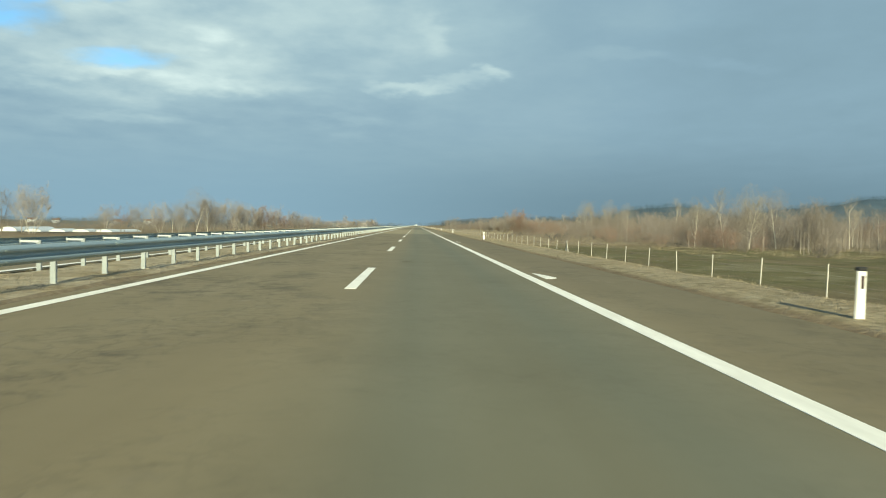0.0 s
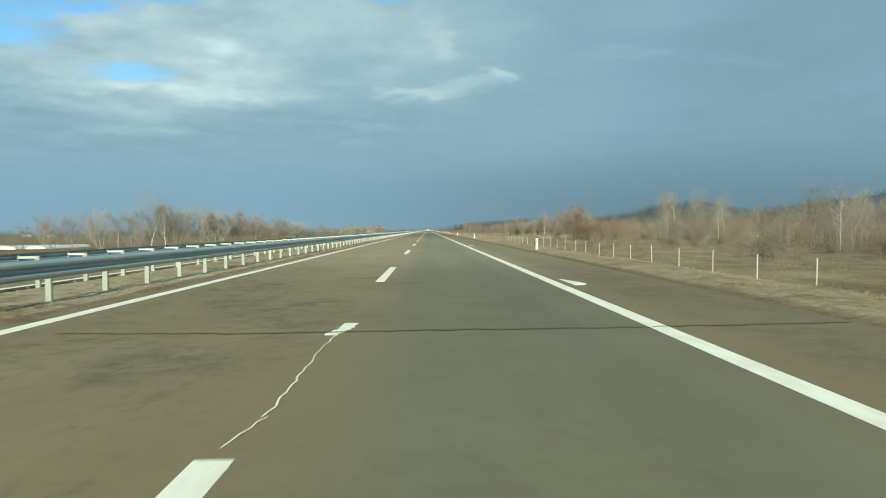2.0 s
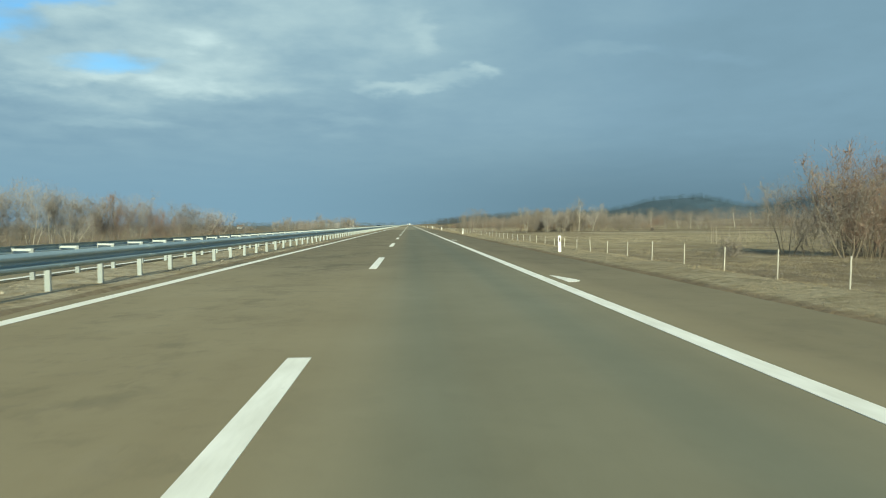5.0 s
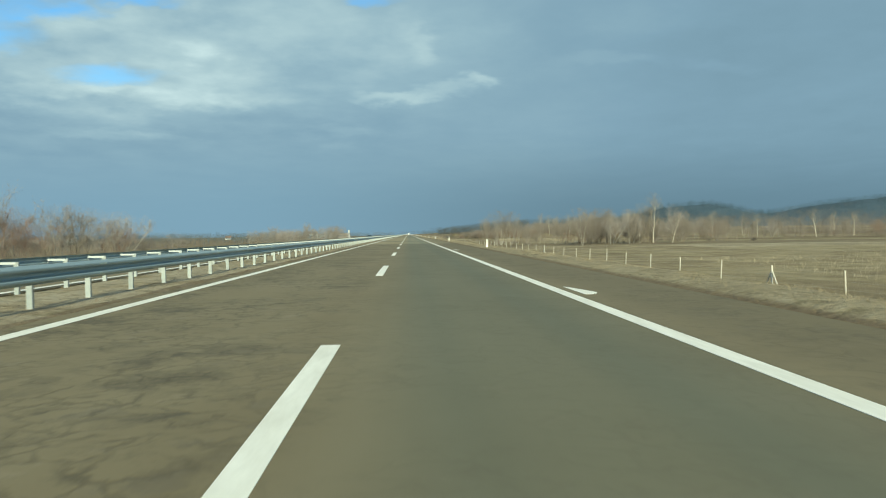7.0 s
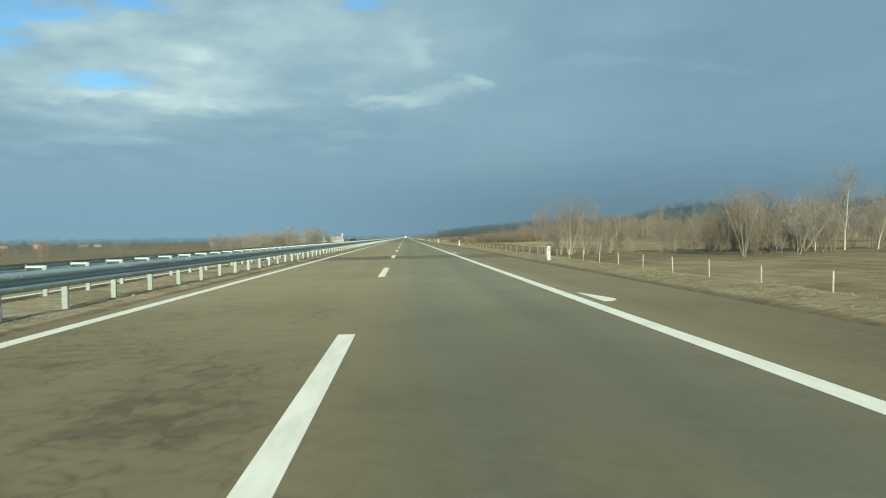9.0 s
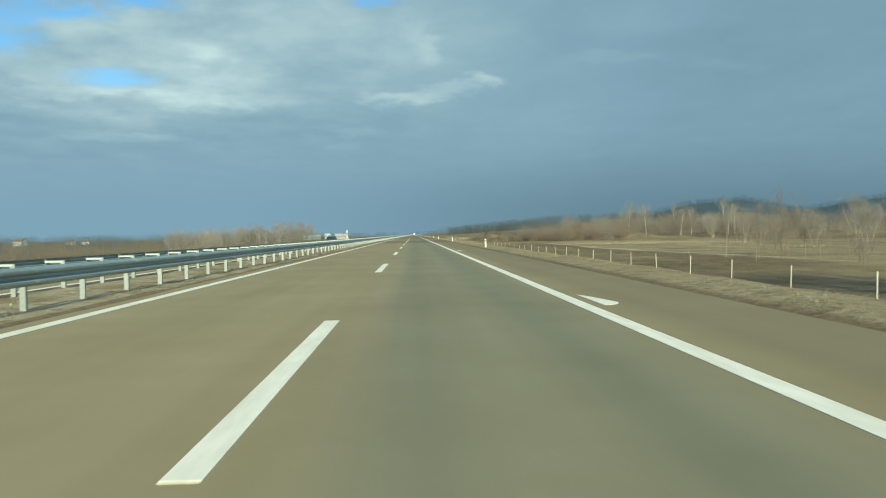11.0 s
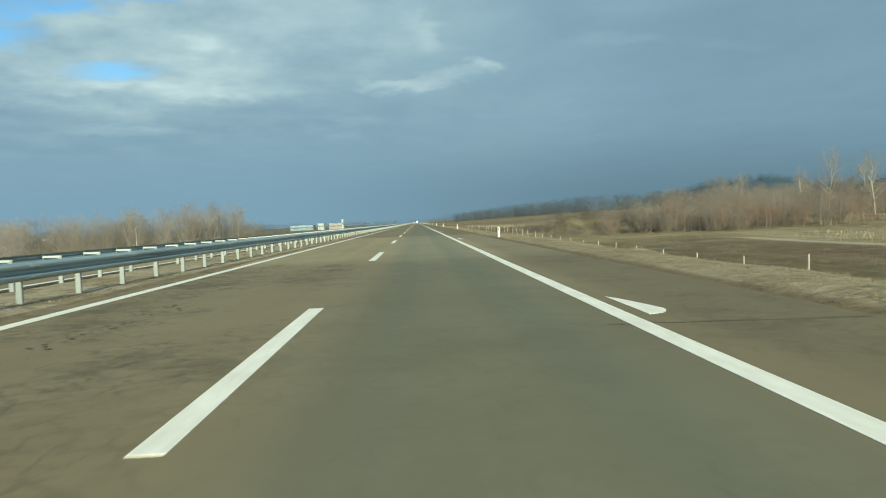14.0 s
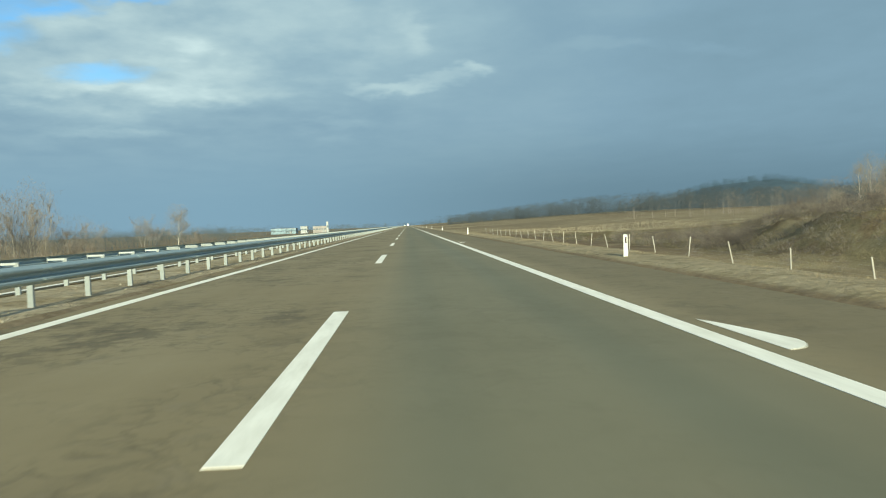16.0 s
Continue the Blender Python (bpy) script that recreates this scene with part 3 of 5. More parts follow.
def make_barrier(name, label, side, x_post, x_beam, phase, spacer):
    """A rail on posts every two metres; side is the way its waves face."""
    root = tagged(new(name), label, "crash barrier", "median barriers")
    root.location = (x_post, 0, 0)
    dx = x_beam - x_post
    first = last = None
    # rail lengths of four metres, lapped and bolted
    for i in range(-3, 150):
        y = phase + 4 * i
        if first is None:
            bm = bmesh.new()
            w_beam(bm, 0.0, 4.0, side)
            w_beam(bm, 3.86, 4.18, side, x=side * 0.003)
            for zz in (-0.085, 0.085):
                for yy in (3.92, 4.1):
                    box(bm, (0.014, 0.022, 0.022), (side * 0.092, yy, zz), 0.004)
            first = part("beam", bm, STEEL, root)
            first.location = (dx, y, 0.585)
        else:
            shared("beam", first, (dx, y, 0.585), root)
    # posts and spacers
    post = sp = None
    for i in range(300):
        y = phase + 2 * (i - 6)
        if post is None:
            bm = bmesh.new()
            c_post(bm, 0.94)
            post = part("post", bm, POST_STEEL, root)
            post.location = (0, y, 0)
            bm = bmesh.new()
            w = abs(dx)
            box(bm, (w, 0.006, 0.045), (dx / 2, 0, 0), 0.002)
            box(bm, (w, 0.05, 0.006), (dx / 2, 0.022, 0.025), 0.002)
            box(bm, (0.006, 0.06, 0.2), (dx * 0.97, 0.02, -0.04))
            sp = part("spacer", bm, SPACER, root, "bright galvanised spacer")
            sp.location = (0, y - 0.05, 0.66)
        else:
            shared("post", post, (0, y, 0), root)
            shared("spacer", sp, (0, y - 0.05, 0.66), root)
    # the run on towards the horizon
    bm = bmesh.new()
    w_beam(bm, phase + 600, 2600, side)
    far = part("beam_run", bm, STEEL, root)
    far.location = (dx, 0, 0.585)
    bm = bmesh.new()
    for i in range(294, 700):
        y = phase + 2 * i
        r = bmesh.ops.create_cube(bm, size=1.0, matrix=Matrix.Translation((0, y, 0.22)) @ Matrix.Diagonal((0.10, 0.06, 0.94, 1)))
        if spacer:
            bmesh.ops.create_cube(bm, size=1.0, matrix=Matrix.Translation((dx / 2, y - 0.05, 0.66)) @ Matrix.Diagonal((abs(dx), 0.03, 0.105, 1)))
    tagged(part("post_run", bm, POST_STEEL, root), kind="stuff")
    return root


SPACER = material("bright_galvanised", plain((0.46, 0.49, 0.49), 0.5, 0.15, 0.12, 10.0, 0.1))
make_barrier("crash_barrier", "galvanised double-wave crash barrier on steel posts in the median", 1, -5.22, -5.02, RAIL_PHASE, False)
make_barrier("crash_barrier", "galvanised crash barrier seen from behind with bright spacers", -1, -7.08, -7.48, RAIL_PHASE + 1.0, True)


# ---- delineator posts ----
def make_delineator(cap):
    root = tagged(new("delineator_post"), "white plastic roadside delineator with dark reflector" + (" and black cap" if cap else ""), "delineator", "delineators")
    bm = bmesh.new()
    sec = ((-0.062, 0.0), (-0.052, -0.022), (0.0, -0.032), (0.052, -0.022), (0.062, 0.0), (0.03, 0.05), (0.0, 0.068), (-0.03, 0.05))
    rings = []
    for z, k, tilt in ((-0.25, 1.08, 0), (0.0, 1.06, 0), (0.45, 1.0, 0), (0.66, 0.95, 1)):
        rings.append([bm.verts.new((x * k, y * k, z + (0.25 * (y + 0.03) * tilt))) for x, y in sec])
    for a, b in zip(rings, rings[1:]):
        for i in range(8):
            j = (i + 1) % 8
            bm.faces.new((a[i], a[j], b[j], b[i]))
    bm.faces.new(rings[-1])
    bmesh.ops.recalc_face_normals(bm, faces=bm.faces)
    part("body", bm, WHITE_PLASTIC, root)
    bm = bmesh.new()
    box(bm, (0.042, 0.010, 0.17), (0.0, -0.033, 0.525), 0.003)
    ref = part("reflector_frame", bm, BLACK_PLASTIC, root)
    bm = bmesh.new()
    box(bm, (0.026, 0.005, 0.145), (0.0, -0.0395, 0.525), 0.002)
    part("reflector", bm, REFLECTOR, ref)
    if cap:
        bm = bmesh.new()
        box(bm, (0.122, 0.085, 0.055), (0.0, 0.012, 0.69), 0.012)
        part("cap", bm, BLACK_PLASTIC, root)
    return root


DELIN_PITCH = 48.046
d_cap, d_plain = make_delineator(True), make_delineator(False)
for i, x, lean in [(k, {10: 6.86, 11: 6.5}.get(k, 6.78), (0.8, -0.5, 0.3, 1.5, -1.2)[k % 5]) for k in range(-1, 36)]:
    m = pose(x, DELIN_PHASE + i * DELIN_PITCH, 0.0, 0, lean, 4 * math.sin(i * 2.1))
    if i == -1:
        d_cap.matrix_basis = m
    elif i == 1:
        d_plain.matrix_basis = m
    else:
        copy_thing(d_cap if i in (0, 2, 5, 7) else d_plain, m)


# ---- field fence ----
BRACED = (-1, 39, 49)
FENCE_RUN = ((-14, -5.1), (-1, 60.3), (39, 264.1), (49, 315.0), (59, 367.2), (89, 526.8), (100, 584.1), (122, 698.5))


def make_fence():
    root = tagged(new("field_fence"), "low wire fence on slim concrete posts at the field edge", "fence")
    root.location = (FENCE_X, 0, 0)
    rnd = random.Random(5)
    variants = []
    for k in range(4):
        bm = bmesh.new()
        h = 1.29 + rnd.uniform(-0.05, 0.05)
        box(bm, (0.046, 0.046, h + 0.3), (0, 0, (h - 0.3) / 2), 0.008)
        lean = Matrix.Rotation(radians(rnd.uniform(-3, 3)), 4, "Y") @ Matrix.Rotation(radians(rnd.uniform(-2, 2)), 4, "X")
        bmesh.ops.transform(bm, matrix=lean, verts=bm.verts)
        variants.append(bm)
    objs = []
    for i in range(-13, 122):
        y = along(FENCE_RUN, i)
        if i in BRACED:
            continue
        z = lift(FENCE_X, y)
        k = rnd.randrange(4)
        if len(objs) < 4:
            ob = part("fence_post", variants[len(objs)], FENCE_CONCRETE, root)
            objs.append(ob)
            ob.location = (0, y, z)
        else:
            ob = shared("fence_post", objs[k], (rnd.uniform(-0.05, 0.05), y + rnd.uniform(-0.1, 0.1), z), root, rnd.uniform(0, 1.5))
            if y > 512:      # half buried, some pushed over
                ob.scale[2] = 0.72 if y < 572 else 0.85
                ob.rotation_euler = (0, radians((-2, -14, 4, -9)[i % 4] if y > 572 else 0), 0)
    for h in (0.28, 0.58, 0.88, 1.18):
        bm = bmesh.new()
        prev = None
        for i in range(-13, 122):
            y = along(FENCE_RUN, i)
            z = lift(FENCE_X, y) + h * (1 if y < 512 else 0.6)
            ring = [bm.verts.new((0.045 + a, y, z + c)) for a, c in ((0, 0.0013), (0.0013, -0.0013), (-0.0013, -0.0013))]
            if prev:
                for q in range(3):
                    bm.faces.new((prev[q], ring[q], ring[(q + 1) % 3], prev[(q + 1) % 3]))
            prev = ring
        part("fence_wire", bm, WIRE, root)
    # braced straining posts
    for y in (along(FENCE_RUN, i) for i in BRACED):
        z = lift(FENCE_X, y)
        bm = bmesh.new()
        box(bm, (0.075, 0.075, 1.6), (0, 0, 0.52), 0.01)
        st = part("straining_post", bm, FENCE_CONCRETE, root)
        st.location = (0, y, z)
        for s in (-1, 1):
            bm = bmesh.new()
            box(bm, (0.05, 0.05, 1.35), (0, 0, 0), 0.006, Matrix.Rotation(radians(36 * s), 4, "X"))
            br = part("brace", bm, FENCE_CONCRETE, st)
            br.location = (0, s * 0.44, 0.50)


make_fence()


# ---- trees and shrubs ----
def frame_of(d):
    d = d.normalized()
    u = d.cross(Vector((0, 0, 1)) if abs(d.z) < 0.9 else Vector((1, 0, 0))).normalized()
    return d, u, d.cross(u)


class Wood:
    """Collects branch tubes and twig blades."""

    def __init__(self, seed):
        self.r = random.Random(seed)
        self.tv, self.tf, self.cv, self.cf = [], [], [], []

    def tube(self, V, F, p, d, length, r0, r1, segs, sides, bend, up):
        r = self.r
        pts, prev = [p], None
        for k in range(segs + 1):
            dd, u, w = frame_of(d)
            rad = r0 + (r1 - r0) * k / segs
            base = len(V)
            for a in range(sides):
                ang = 2 * math.pi * a / sides
                V.append(p + (u * math.cos(ang) + w * math.sin(ang)) * rad)
            if prev is not None:
                for a in range(sides):
                    b = (a + 1) % sides
                    F.append((prev + a, prev + b, base + b, base + a))
            prev = base
            if k < segs:
                d = (dd + Vector((r.gauss(0, bend), r.gauss(0, bend), r.gauss(0, bend) + up))).normalized()
                p = p + d * (length / segs)
                pts.append(p)
        return pts, d

    def twig(self, p, d, length, width):
        dd, u, w = frame_of(d)
        a = self.r.uniform(0, math.pi)
        s = (u * math.cos(a) + w * math.sin(a)) * width
        n = len(self.cv)
        self.cv += [p - s, p + s, p + dd * length]
        self.cf.append((n, n + 1, n + 2))

    def spray(self, pts, d, count, length, width, spread, up):
        r = self.r
        for _ in range(count):
            k = r.randrange(len(pts) - 1) if len(pts) > 1 else 0
            q = pts[k].lerp(pts[min(k + 1, len(pts) - 1)], r.random())
            e = (d + Vector((r.gauss(0, spread), r.gauss(0, spread), r.gauss(0, spread) + up))).normalized()
            self.twig(q, e, length * r.uniform(0.5, 1.3), width * r.uniform(0.7, 1.2))


def grow(seed, h, stems, fork, spread, twig_n, twig_l, twig_w, up, thin=1.0, split=6, haze=900, broad=0.30, core=0.60, fine=4):
    """A bare winter tree: stems, limbs, branches, then sprays of twigs."""
    t = Wood(seed)
    r = t.r
    for s in range(stems):
        a = 2 * math.pi * (s + r.random()) / stems
        lean = 0.10 if stems == 1 else r.uniform(0.18, 0.5)
        d = Vector((math.cos(a) * lean, math.sin(a) * lean, 1))
        p = Vector((math.cos(a), math.sin(a), 0)) * (0.0 if stems == 1 else r.uniform(0.05, 0.35)) + Vector((0, 0, -0.3))
        hh = h * r.uniform(0.75, 1.0)
        rad = (0.017 * hh + 0.03) * thin / (stems ** 0.35)
        pts, d1 = t.tube(t.tv, t.tf, p, d, hh * 0.82, rad, rad * 0.22, 6, 4, 0.06, 0.03)
        for k in range(split):
            f = fork + (1 - fork) * (k + r.random()) / split
            i = min(5, int(f * 6))
            q = pts[i].lerp(pts[i + 1], f * 6 - i)
            b = r.uniform(0, 2 * math.pi)
            dd = Vector((math.cos(b) * spread, math.sin(b) * spread, r.uniform(0.45, 1.0)))
            ln = hh * r.uniform(0.26, 0.42) * (1.15 - 0.55 * f)
            lp, ld = t.tube(t.tv, t.tf, q, dd, ln, rad * 0.42 * (1.1 - 0.6 * f), rad * 0.10, 4, 3, 0.14, up)
            for m in range(fine):
                g = r.uniform(0.25, 1.0)
                j = min(3, int(g * 4))
                q2 = lp[j].lerp(lp[j + 1], min(1, g * 4 - j))
                b = r.uniform(0, 2 * math.pi)
                d3 = (ld * 0.8 + Vector((math.cos(b) * 0.7, math.sin(b) * 0.7, r.uniform(0, 0.7)))).normalized()
                bp, bd = t.tube(t.cv, t.cf, q2, d3, ln * r.uniform(0.35, 0.6), rad * 0.13, rad * 0.03, 2, 3, 0.2, up)
                t.spray(bp, bd, twig_n, twig_l, twig_w, 0.55, up)
            t.spray(lp[2:], ld, twig_n // 2, twig_l, twig_w, 0.6, up)
        t.spray(pts[4:], d1, twig_n, twig_l, twig_w, 0.45, 0.2)
    # the finest shoots, a haze round the branches
    ends = [Vector(p) for p in t.cv]
    mid = Vector((0, 0, h * 0.45))
    for k in range(haze):
        if k % 2:      # a rounded crown
            a, b, c = r.gauss(0, 1), r.gauss(0, 1), r.gauss(0, 1)
            f = r.random() ** 0.45 / math.sqrt(a * a + b * b + c * c)
            q = Vector((a * f * h * broad, b * f * h * broad, h * core + c * f * h * (0.97 - core)))
            e = ((q - mid).normalized() * 0.7 + Vector((r.gauss(0, 0.5), r.gauss(0, 0.5), 0.3 + r.gauss(0, 0.5)))).normalized()
            t.twig(q, e, twig_l * r.uniform(0.3, 0.75), twig_w * 0.5)
            continue
        q = ends[r.randrange(len(ends))] + Vector((r.gauss(0, 1), r.gauss(0, 1), r.gauss(0, 1))) * h * 0.035
        if q.z > 0.1:
            e = ((q - mid).normalized() * 0.7 + Vector((r.gauss(0, 0.5), r.gauss(0, 0.5), 0.35 + r.gauss(0, 0.5)))).normalized()
            t.twig(q, e, twig_l * r.uniform(0.3, 0.75), twig_w * 0.5)
    return t


def make_tree(name, label, category, seed, bark, twig, **kw):
    t = grow(seed, **kw)
    root = tagged(new(name), label, category)
    from_arrays("trunk", t.tv, t.tf, bark, root, smooth=True)
    from_arrays("crown", t.cv, t.cf, twig, root)
    return root


TREES = {}


def species():
    tall = dict(h=9.5, stems=1, fork=0.28, spread=0.62, twig_n=8, twig_l=0.6, twig_w=0.013, thin=0.55, haze=2600, broad=0.21, core=0.64, up=0.10, split=11)
    TREES["birch"] = [make_tree("birch_tree", "bare birch with pale trunk and thin pale twigs", "tree", 11 + k, BARK_PALE, TWIG_PALE, **tall) for k in range(2)]
    tall2 = dict(h=8.5, stems=2, fork=0.25, spread=0.7, twig_n=6, twig_l=0.6, twig_w=0.014, thin=0.6, haze=2600, broad=0.27, up=0.12, split=8)
    TREES["tall"] = [make_tree("poplar_tree", "bare grey winter tree with upright limbs", "tree", 31 + k, BARK_GREY, TWIG_GREY, **tall2) for k in range(3)]
    rnd_ = dict(h=7.0, stems=3, fork=0.22, spread=0.95, twig_n=6, twig_l=0.55, twig_w=0.014, thin=0.6, haze=2600, broad=0.36, core=0.56, up=0.06, split=7)
    TREES["red"] = [make_tree("willow_tree", "bare round willow with reddish-brown twigs", "tree", 51 + k, BARK_GREY, TWIG_RED, **rnd_) for k in range(2)]
    TREES["round"] = [make_tree("field_tree", "bare round-crowned tree with tan-brown twigs", "tree", 61 + k, BARK_GREY, TWIG_TAN, **rnd_) for k in range(2)]
    pole = dict(h=8.6, stems=4, fork=0.30, spread=0.38, twig_n=6, twig_l=0.5, twig_w=0.014, up=0.16, split=8, thin=0.5, haze=3600, broad=0.20, core=0.62)
    TREES["pole"] = [make_tree("alder_tree", "slim bare alder with several pole-like stems", "tree", 41 + k, BARK_SLIM, TWIG_TAN, **pole) for k in range(2)]
    full = dict(h=9.5, stems=1, fork=0.22, spread=0.66, twig_n=8, twig_l=0.5, twig_w=0.017, up=0.10, split=14, thin=0.55, haze=7000, broad=0.23, core=0.60)
    TREES["fullbirch"] = [make_tree("birch_tree", "tall birch with a hazy crown of pale fine twigs", "tree", 15 + k, BARK_PALE, TWIG_PALE, **full) for k in range(2)]
    wide = dict(h=7.0, stems=4, fork=0.15, spread=0.8, twig_n=7, twig_l=0.5, twig_w=0.017, up=0.10, split=8, thin=0.55, haze=4800, broad=0.33, core=0.52)
    TREES["fullred"] = [make_tree("willow_tree", "dense bare willow with rust-red twigs", "tree", 55 + k, BARK_GREY, TWIG_RED, **wide) for k in range(2)]
    TREES["fullround"] = [make_tree("field_tree", "broad bare tree with a dense grey-brown crown", "tree", 65 + k, BARK_GREY, TWIG_TAN, **wide) for k in range(2)]
    airy = dict(wide, fork=0.24, core=0.63, broad=0.30, haze=5200)
    TREES["hazeround"] = [make_tree("field_tree", "broad bare tree with a hazy grey-pink crown", "tree", 67 + k, BARK_SLIM, TWIG_HAZE, **airy) for k in range(2)]
    TREES["hazetall"] = [make_tree("poplar_tree", "tall bare tree with pale stem and hazy crown", "tree", 37 + k, BARK_PALE, TWIG_HAZE, **full) for k in range(2)]
    sh = dict(h=3.6, stems=5, fork=0.12, spread=0.8, twig_n=5, twig_l=0.45, twig_w=0.015, up=0.08, thin=0.55, haze=1500, broad=0.45, core=0.5, fine=2, split=4)
    TREES["shrub"] = [make_tree("shrub", "leafless grey-brown thicket shrub", "shrub", 71 + k, BARK_GREY, TWIG_GREY, **sh) for k in range(2)]
    TREES["redshrub"] = [make_tree("shrub", "leafless rust-brown thicket shrub", "shrub", 81, BARK_GREY, TWIG_RED, **sh)]
    lo = dict(h=1.7, stems=4, fork=0.08, spread=0.9, twig_n=4, twig_l=0.35, twig_w=0.014, up=0.02, thin=0.5, haze=900, broad=0.6, core=0.45, fine=1, split=4)
    TREES["bramble"] = [make_tree("bramble_bush", "low tangled bramble bush without leaves", "shrub", 91 + k, BARK_GREY, (TWIG_DARK, TWIG_TAN)[k], **lo) for k in range(2)]


species()
USED = {}


def plant(kind, x, y, size=1.0, turn=None):
    """Sets one plant on the land; the first of a kind is the model itself."""
    vs = TREES[kind]
    n = USED.get(kind, 0)
    USED[kind] = n + 1
    r = random.Random(int(x * 131 + y * 17) + n)
    m = pose(x, y, lift(x, y) - 0.05, 0, 0, r.uniform(0, 360) if turn is None else turn) @ Matrix.Diagonal((size * r.uniform(0.9, 1.1), size * r.uniform(0.9, 1.1), size, 1))
    if n < len(vs):
        vs[n].matrix_basis = m
        return vs[n]
    src = vs[r.randrange(len(vs))]
    o = copy_thing(src, m)
    o.matrix_basis = m
    return o


def thicket(seed, x0, x1, y0, y1, count, mix, lo, hi, where=None):
    """A loose stand of plants over a piece of land."""
    r = random.Random(seed)
    for _ in range(count):
        kind, x, y, size = r.choice(mix), r.uniform(x0, x1), r.uniform(y0, y1), r.uniform(lo, hi)
        if where is None or where(x, y):
            plant(kind, x, y, size)



# scrub wood beside the first fields
thicket(1, 42, 84, 66, 140, 56, ["round", "fullround", "red", "round", "tall", "birch", "hazeround"], 0.68, 1.0)
thicket(25, 42, 56, 72, 98, 8, ["hazetall", "hazeround", "fullround", "birch"], 0.85, 1.05)
thicket(26, 35, 58, 62, 112, 40, ["redshrub", "shrub", "bramble", "shrub", "redshrub"], 0.55, 1.25)
thicket(2, 80, 150, 30, 260, 23, ["tall", "round", "birch", "tall"], 0.8, 1.15)
thicket(21, 30, 48, 70, 200, 24, ["shrub", "redshrub", "bramble", "bramble", "shrub"], 0.6, 1.05)
thicket(22, 48, 96, 130, 250, 48, ["round", "shrub", "tall", "redshrub", "fullround", "birch"], 0.8, 1.25)
thicket(23, 22, 44, 100, 215, 29, ["bramble"], 0.6, 1.2)
thicket(24, 40, 70, 20, 230, 50, ["bramble", "bramble", "shrub"], 0.8, 1.3)
plant("fullbirch", 45, 78, 0.95)
plant("birch", 41, 86, 0.8)
plant("fullred", 34.5, 213, 1.3)
plant("fullred", 33.9, 214.6, 1.12)
plant("fullred", 35.4, 214.0, 1.15)
plant("red", 34.8, 212.0, 1.1)
for i in range(9):
    plant("redshrub", 33.5 + 1.25 * i, 210 + 2.5 * math.sin(i * 2.3), 1.35 + 0.2 * math.sin(i * 1.7))
thicket(53, 42, 82, 200, 250, 46, ["fullround", "round", "shrub", "redshrub", "hazeround"], 0.6, 0.88)
thicket(55, 40, 62, 160, 200, 14, ["redshrub", "bramble", "shrub"], 0.6, 0.9)
plant("fullred", 38.5, 206, 0.82)
plant("fullround", 36.5, 209, 0.85)
plant("fullround", 31.5, 210, 1.0)
plant("redshrub", 41, 199, 1.3)
plant("redshrub", 44, 203, 1.4)
plant("shrub", 37, 201, 1.2)
plant("redshrub", 47, 206, 1.25)
plant("shrub", 49, 200, 1.4)
plant("shrub", 53, 206, 1.5)
plant("fullround", 30.5, 216, 0.95)
plant("fullround", 44, 214, 0.9)
plant("shrub", 31, 214, 0.9)
plant("fullbirch", 61.5, 232, 1.4)
plant("fullbirch", 68, 226, 1.4)
plant("birch", 63.5, 229, 1.2)
plant("fullbirch", 76, 230, 1.3)
plant("tall", 66, 236, 1.2)
# far edge of the straw field
thicket(3, 64, 215, 503, 527, 46, ["fullround", "round", "hazeround", "tall", "birch", "fullred", "pole"], 0.95, 1.3)
thicket(34, 64, 215, 498, 512, 26, ["shrub", "redshrub", "shrub"], 0.9, 1.3)
thicket(31, 150, 300, 330, 520, 14, ["tall", "round", "round"], 0.9, 1.3)
for i in range(10):
    plant(("pole", "tall", "fullround", "hazeround")[i % 4], 38 + 1.9 * i + 1.5 * math.sin(i * 2.3), 379 + 3.5 * math.sin(i * 1.7) + 1.3 * i, 0.98 + 0.14 * math.sin(i * 3.1))
plant("birch", 58, 392, 1.3)
plant("fullbirch", 56, 395, 1.05)
thicket(54, 37, 59, 393, 402, 24, ["fullround", "fullround", "round", "shrub", "redshrub"], 0.85, 1.25)
plant("fullround", 67, 397, 1.1)
plant("round", 68, 398, 1.0)
thicket(35, 50, 84, 392, 404, 9, ["fullround", "pole", "round", "hazetall"], 0.8, 1.1)
plant("round", 88, 423, 1.0)
for i in range(7):
    plant("pole", 19.4 + 1.25 * i, 399 + 2.0 * math.sin(i * 1.9), 0.84 + 0.16 * math.sin(i * 2.7))
for i in range(6):
    plant("pole", 30 + 3.4 * i, 402 + 3.0 * math.sin(i * 2.9), 0.62 + 0.14 * math.sin(i * 2.2))
thicket(32, 18, 90, 396, 403, 26, ["bramble", "shrub", "bramble"], 0.6, 0.95)
thicket(33, 30, 95, 404, 450, 24, ["shrub", "tall", "round", "shrub"], 0.7, 1.1)
def overgrown(x, y):
    """The part of the dug bank that is grown over; the rest is grass and brambles."""
    return x > 2.0 + 0.53 * (y - 531)


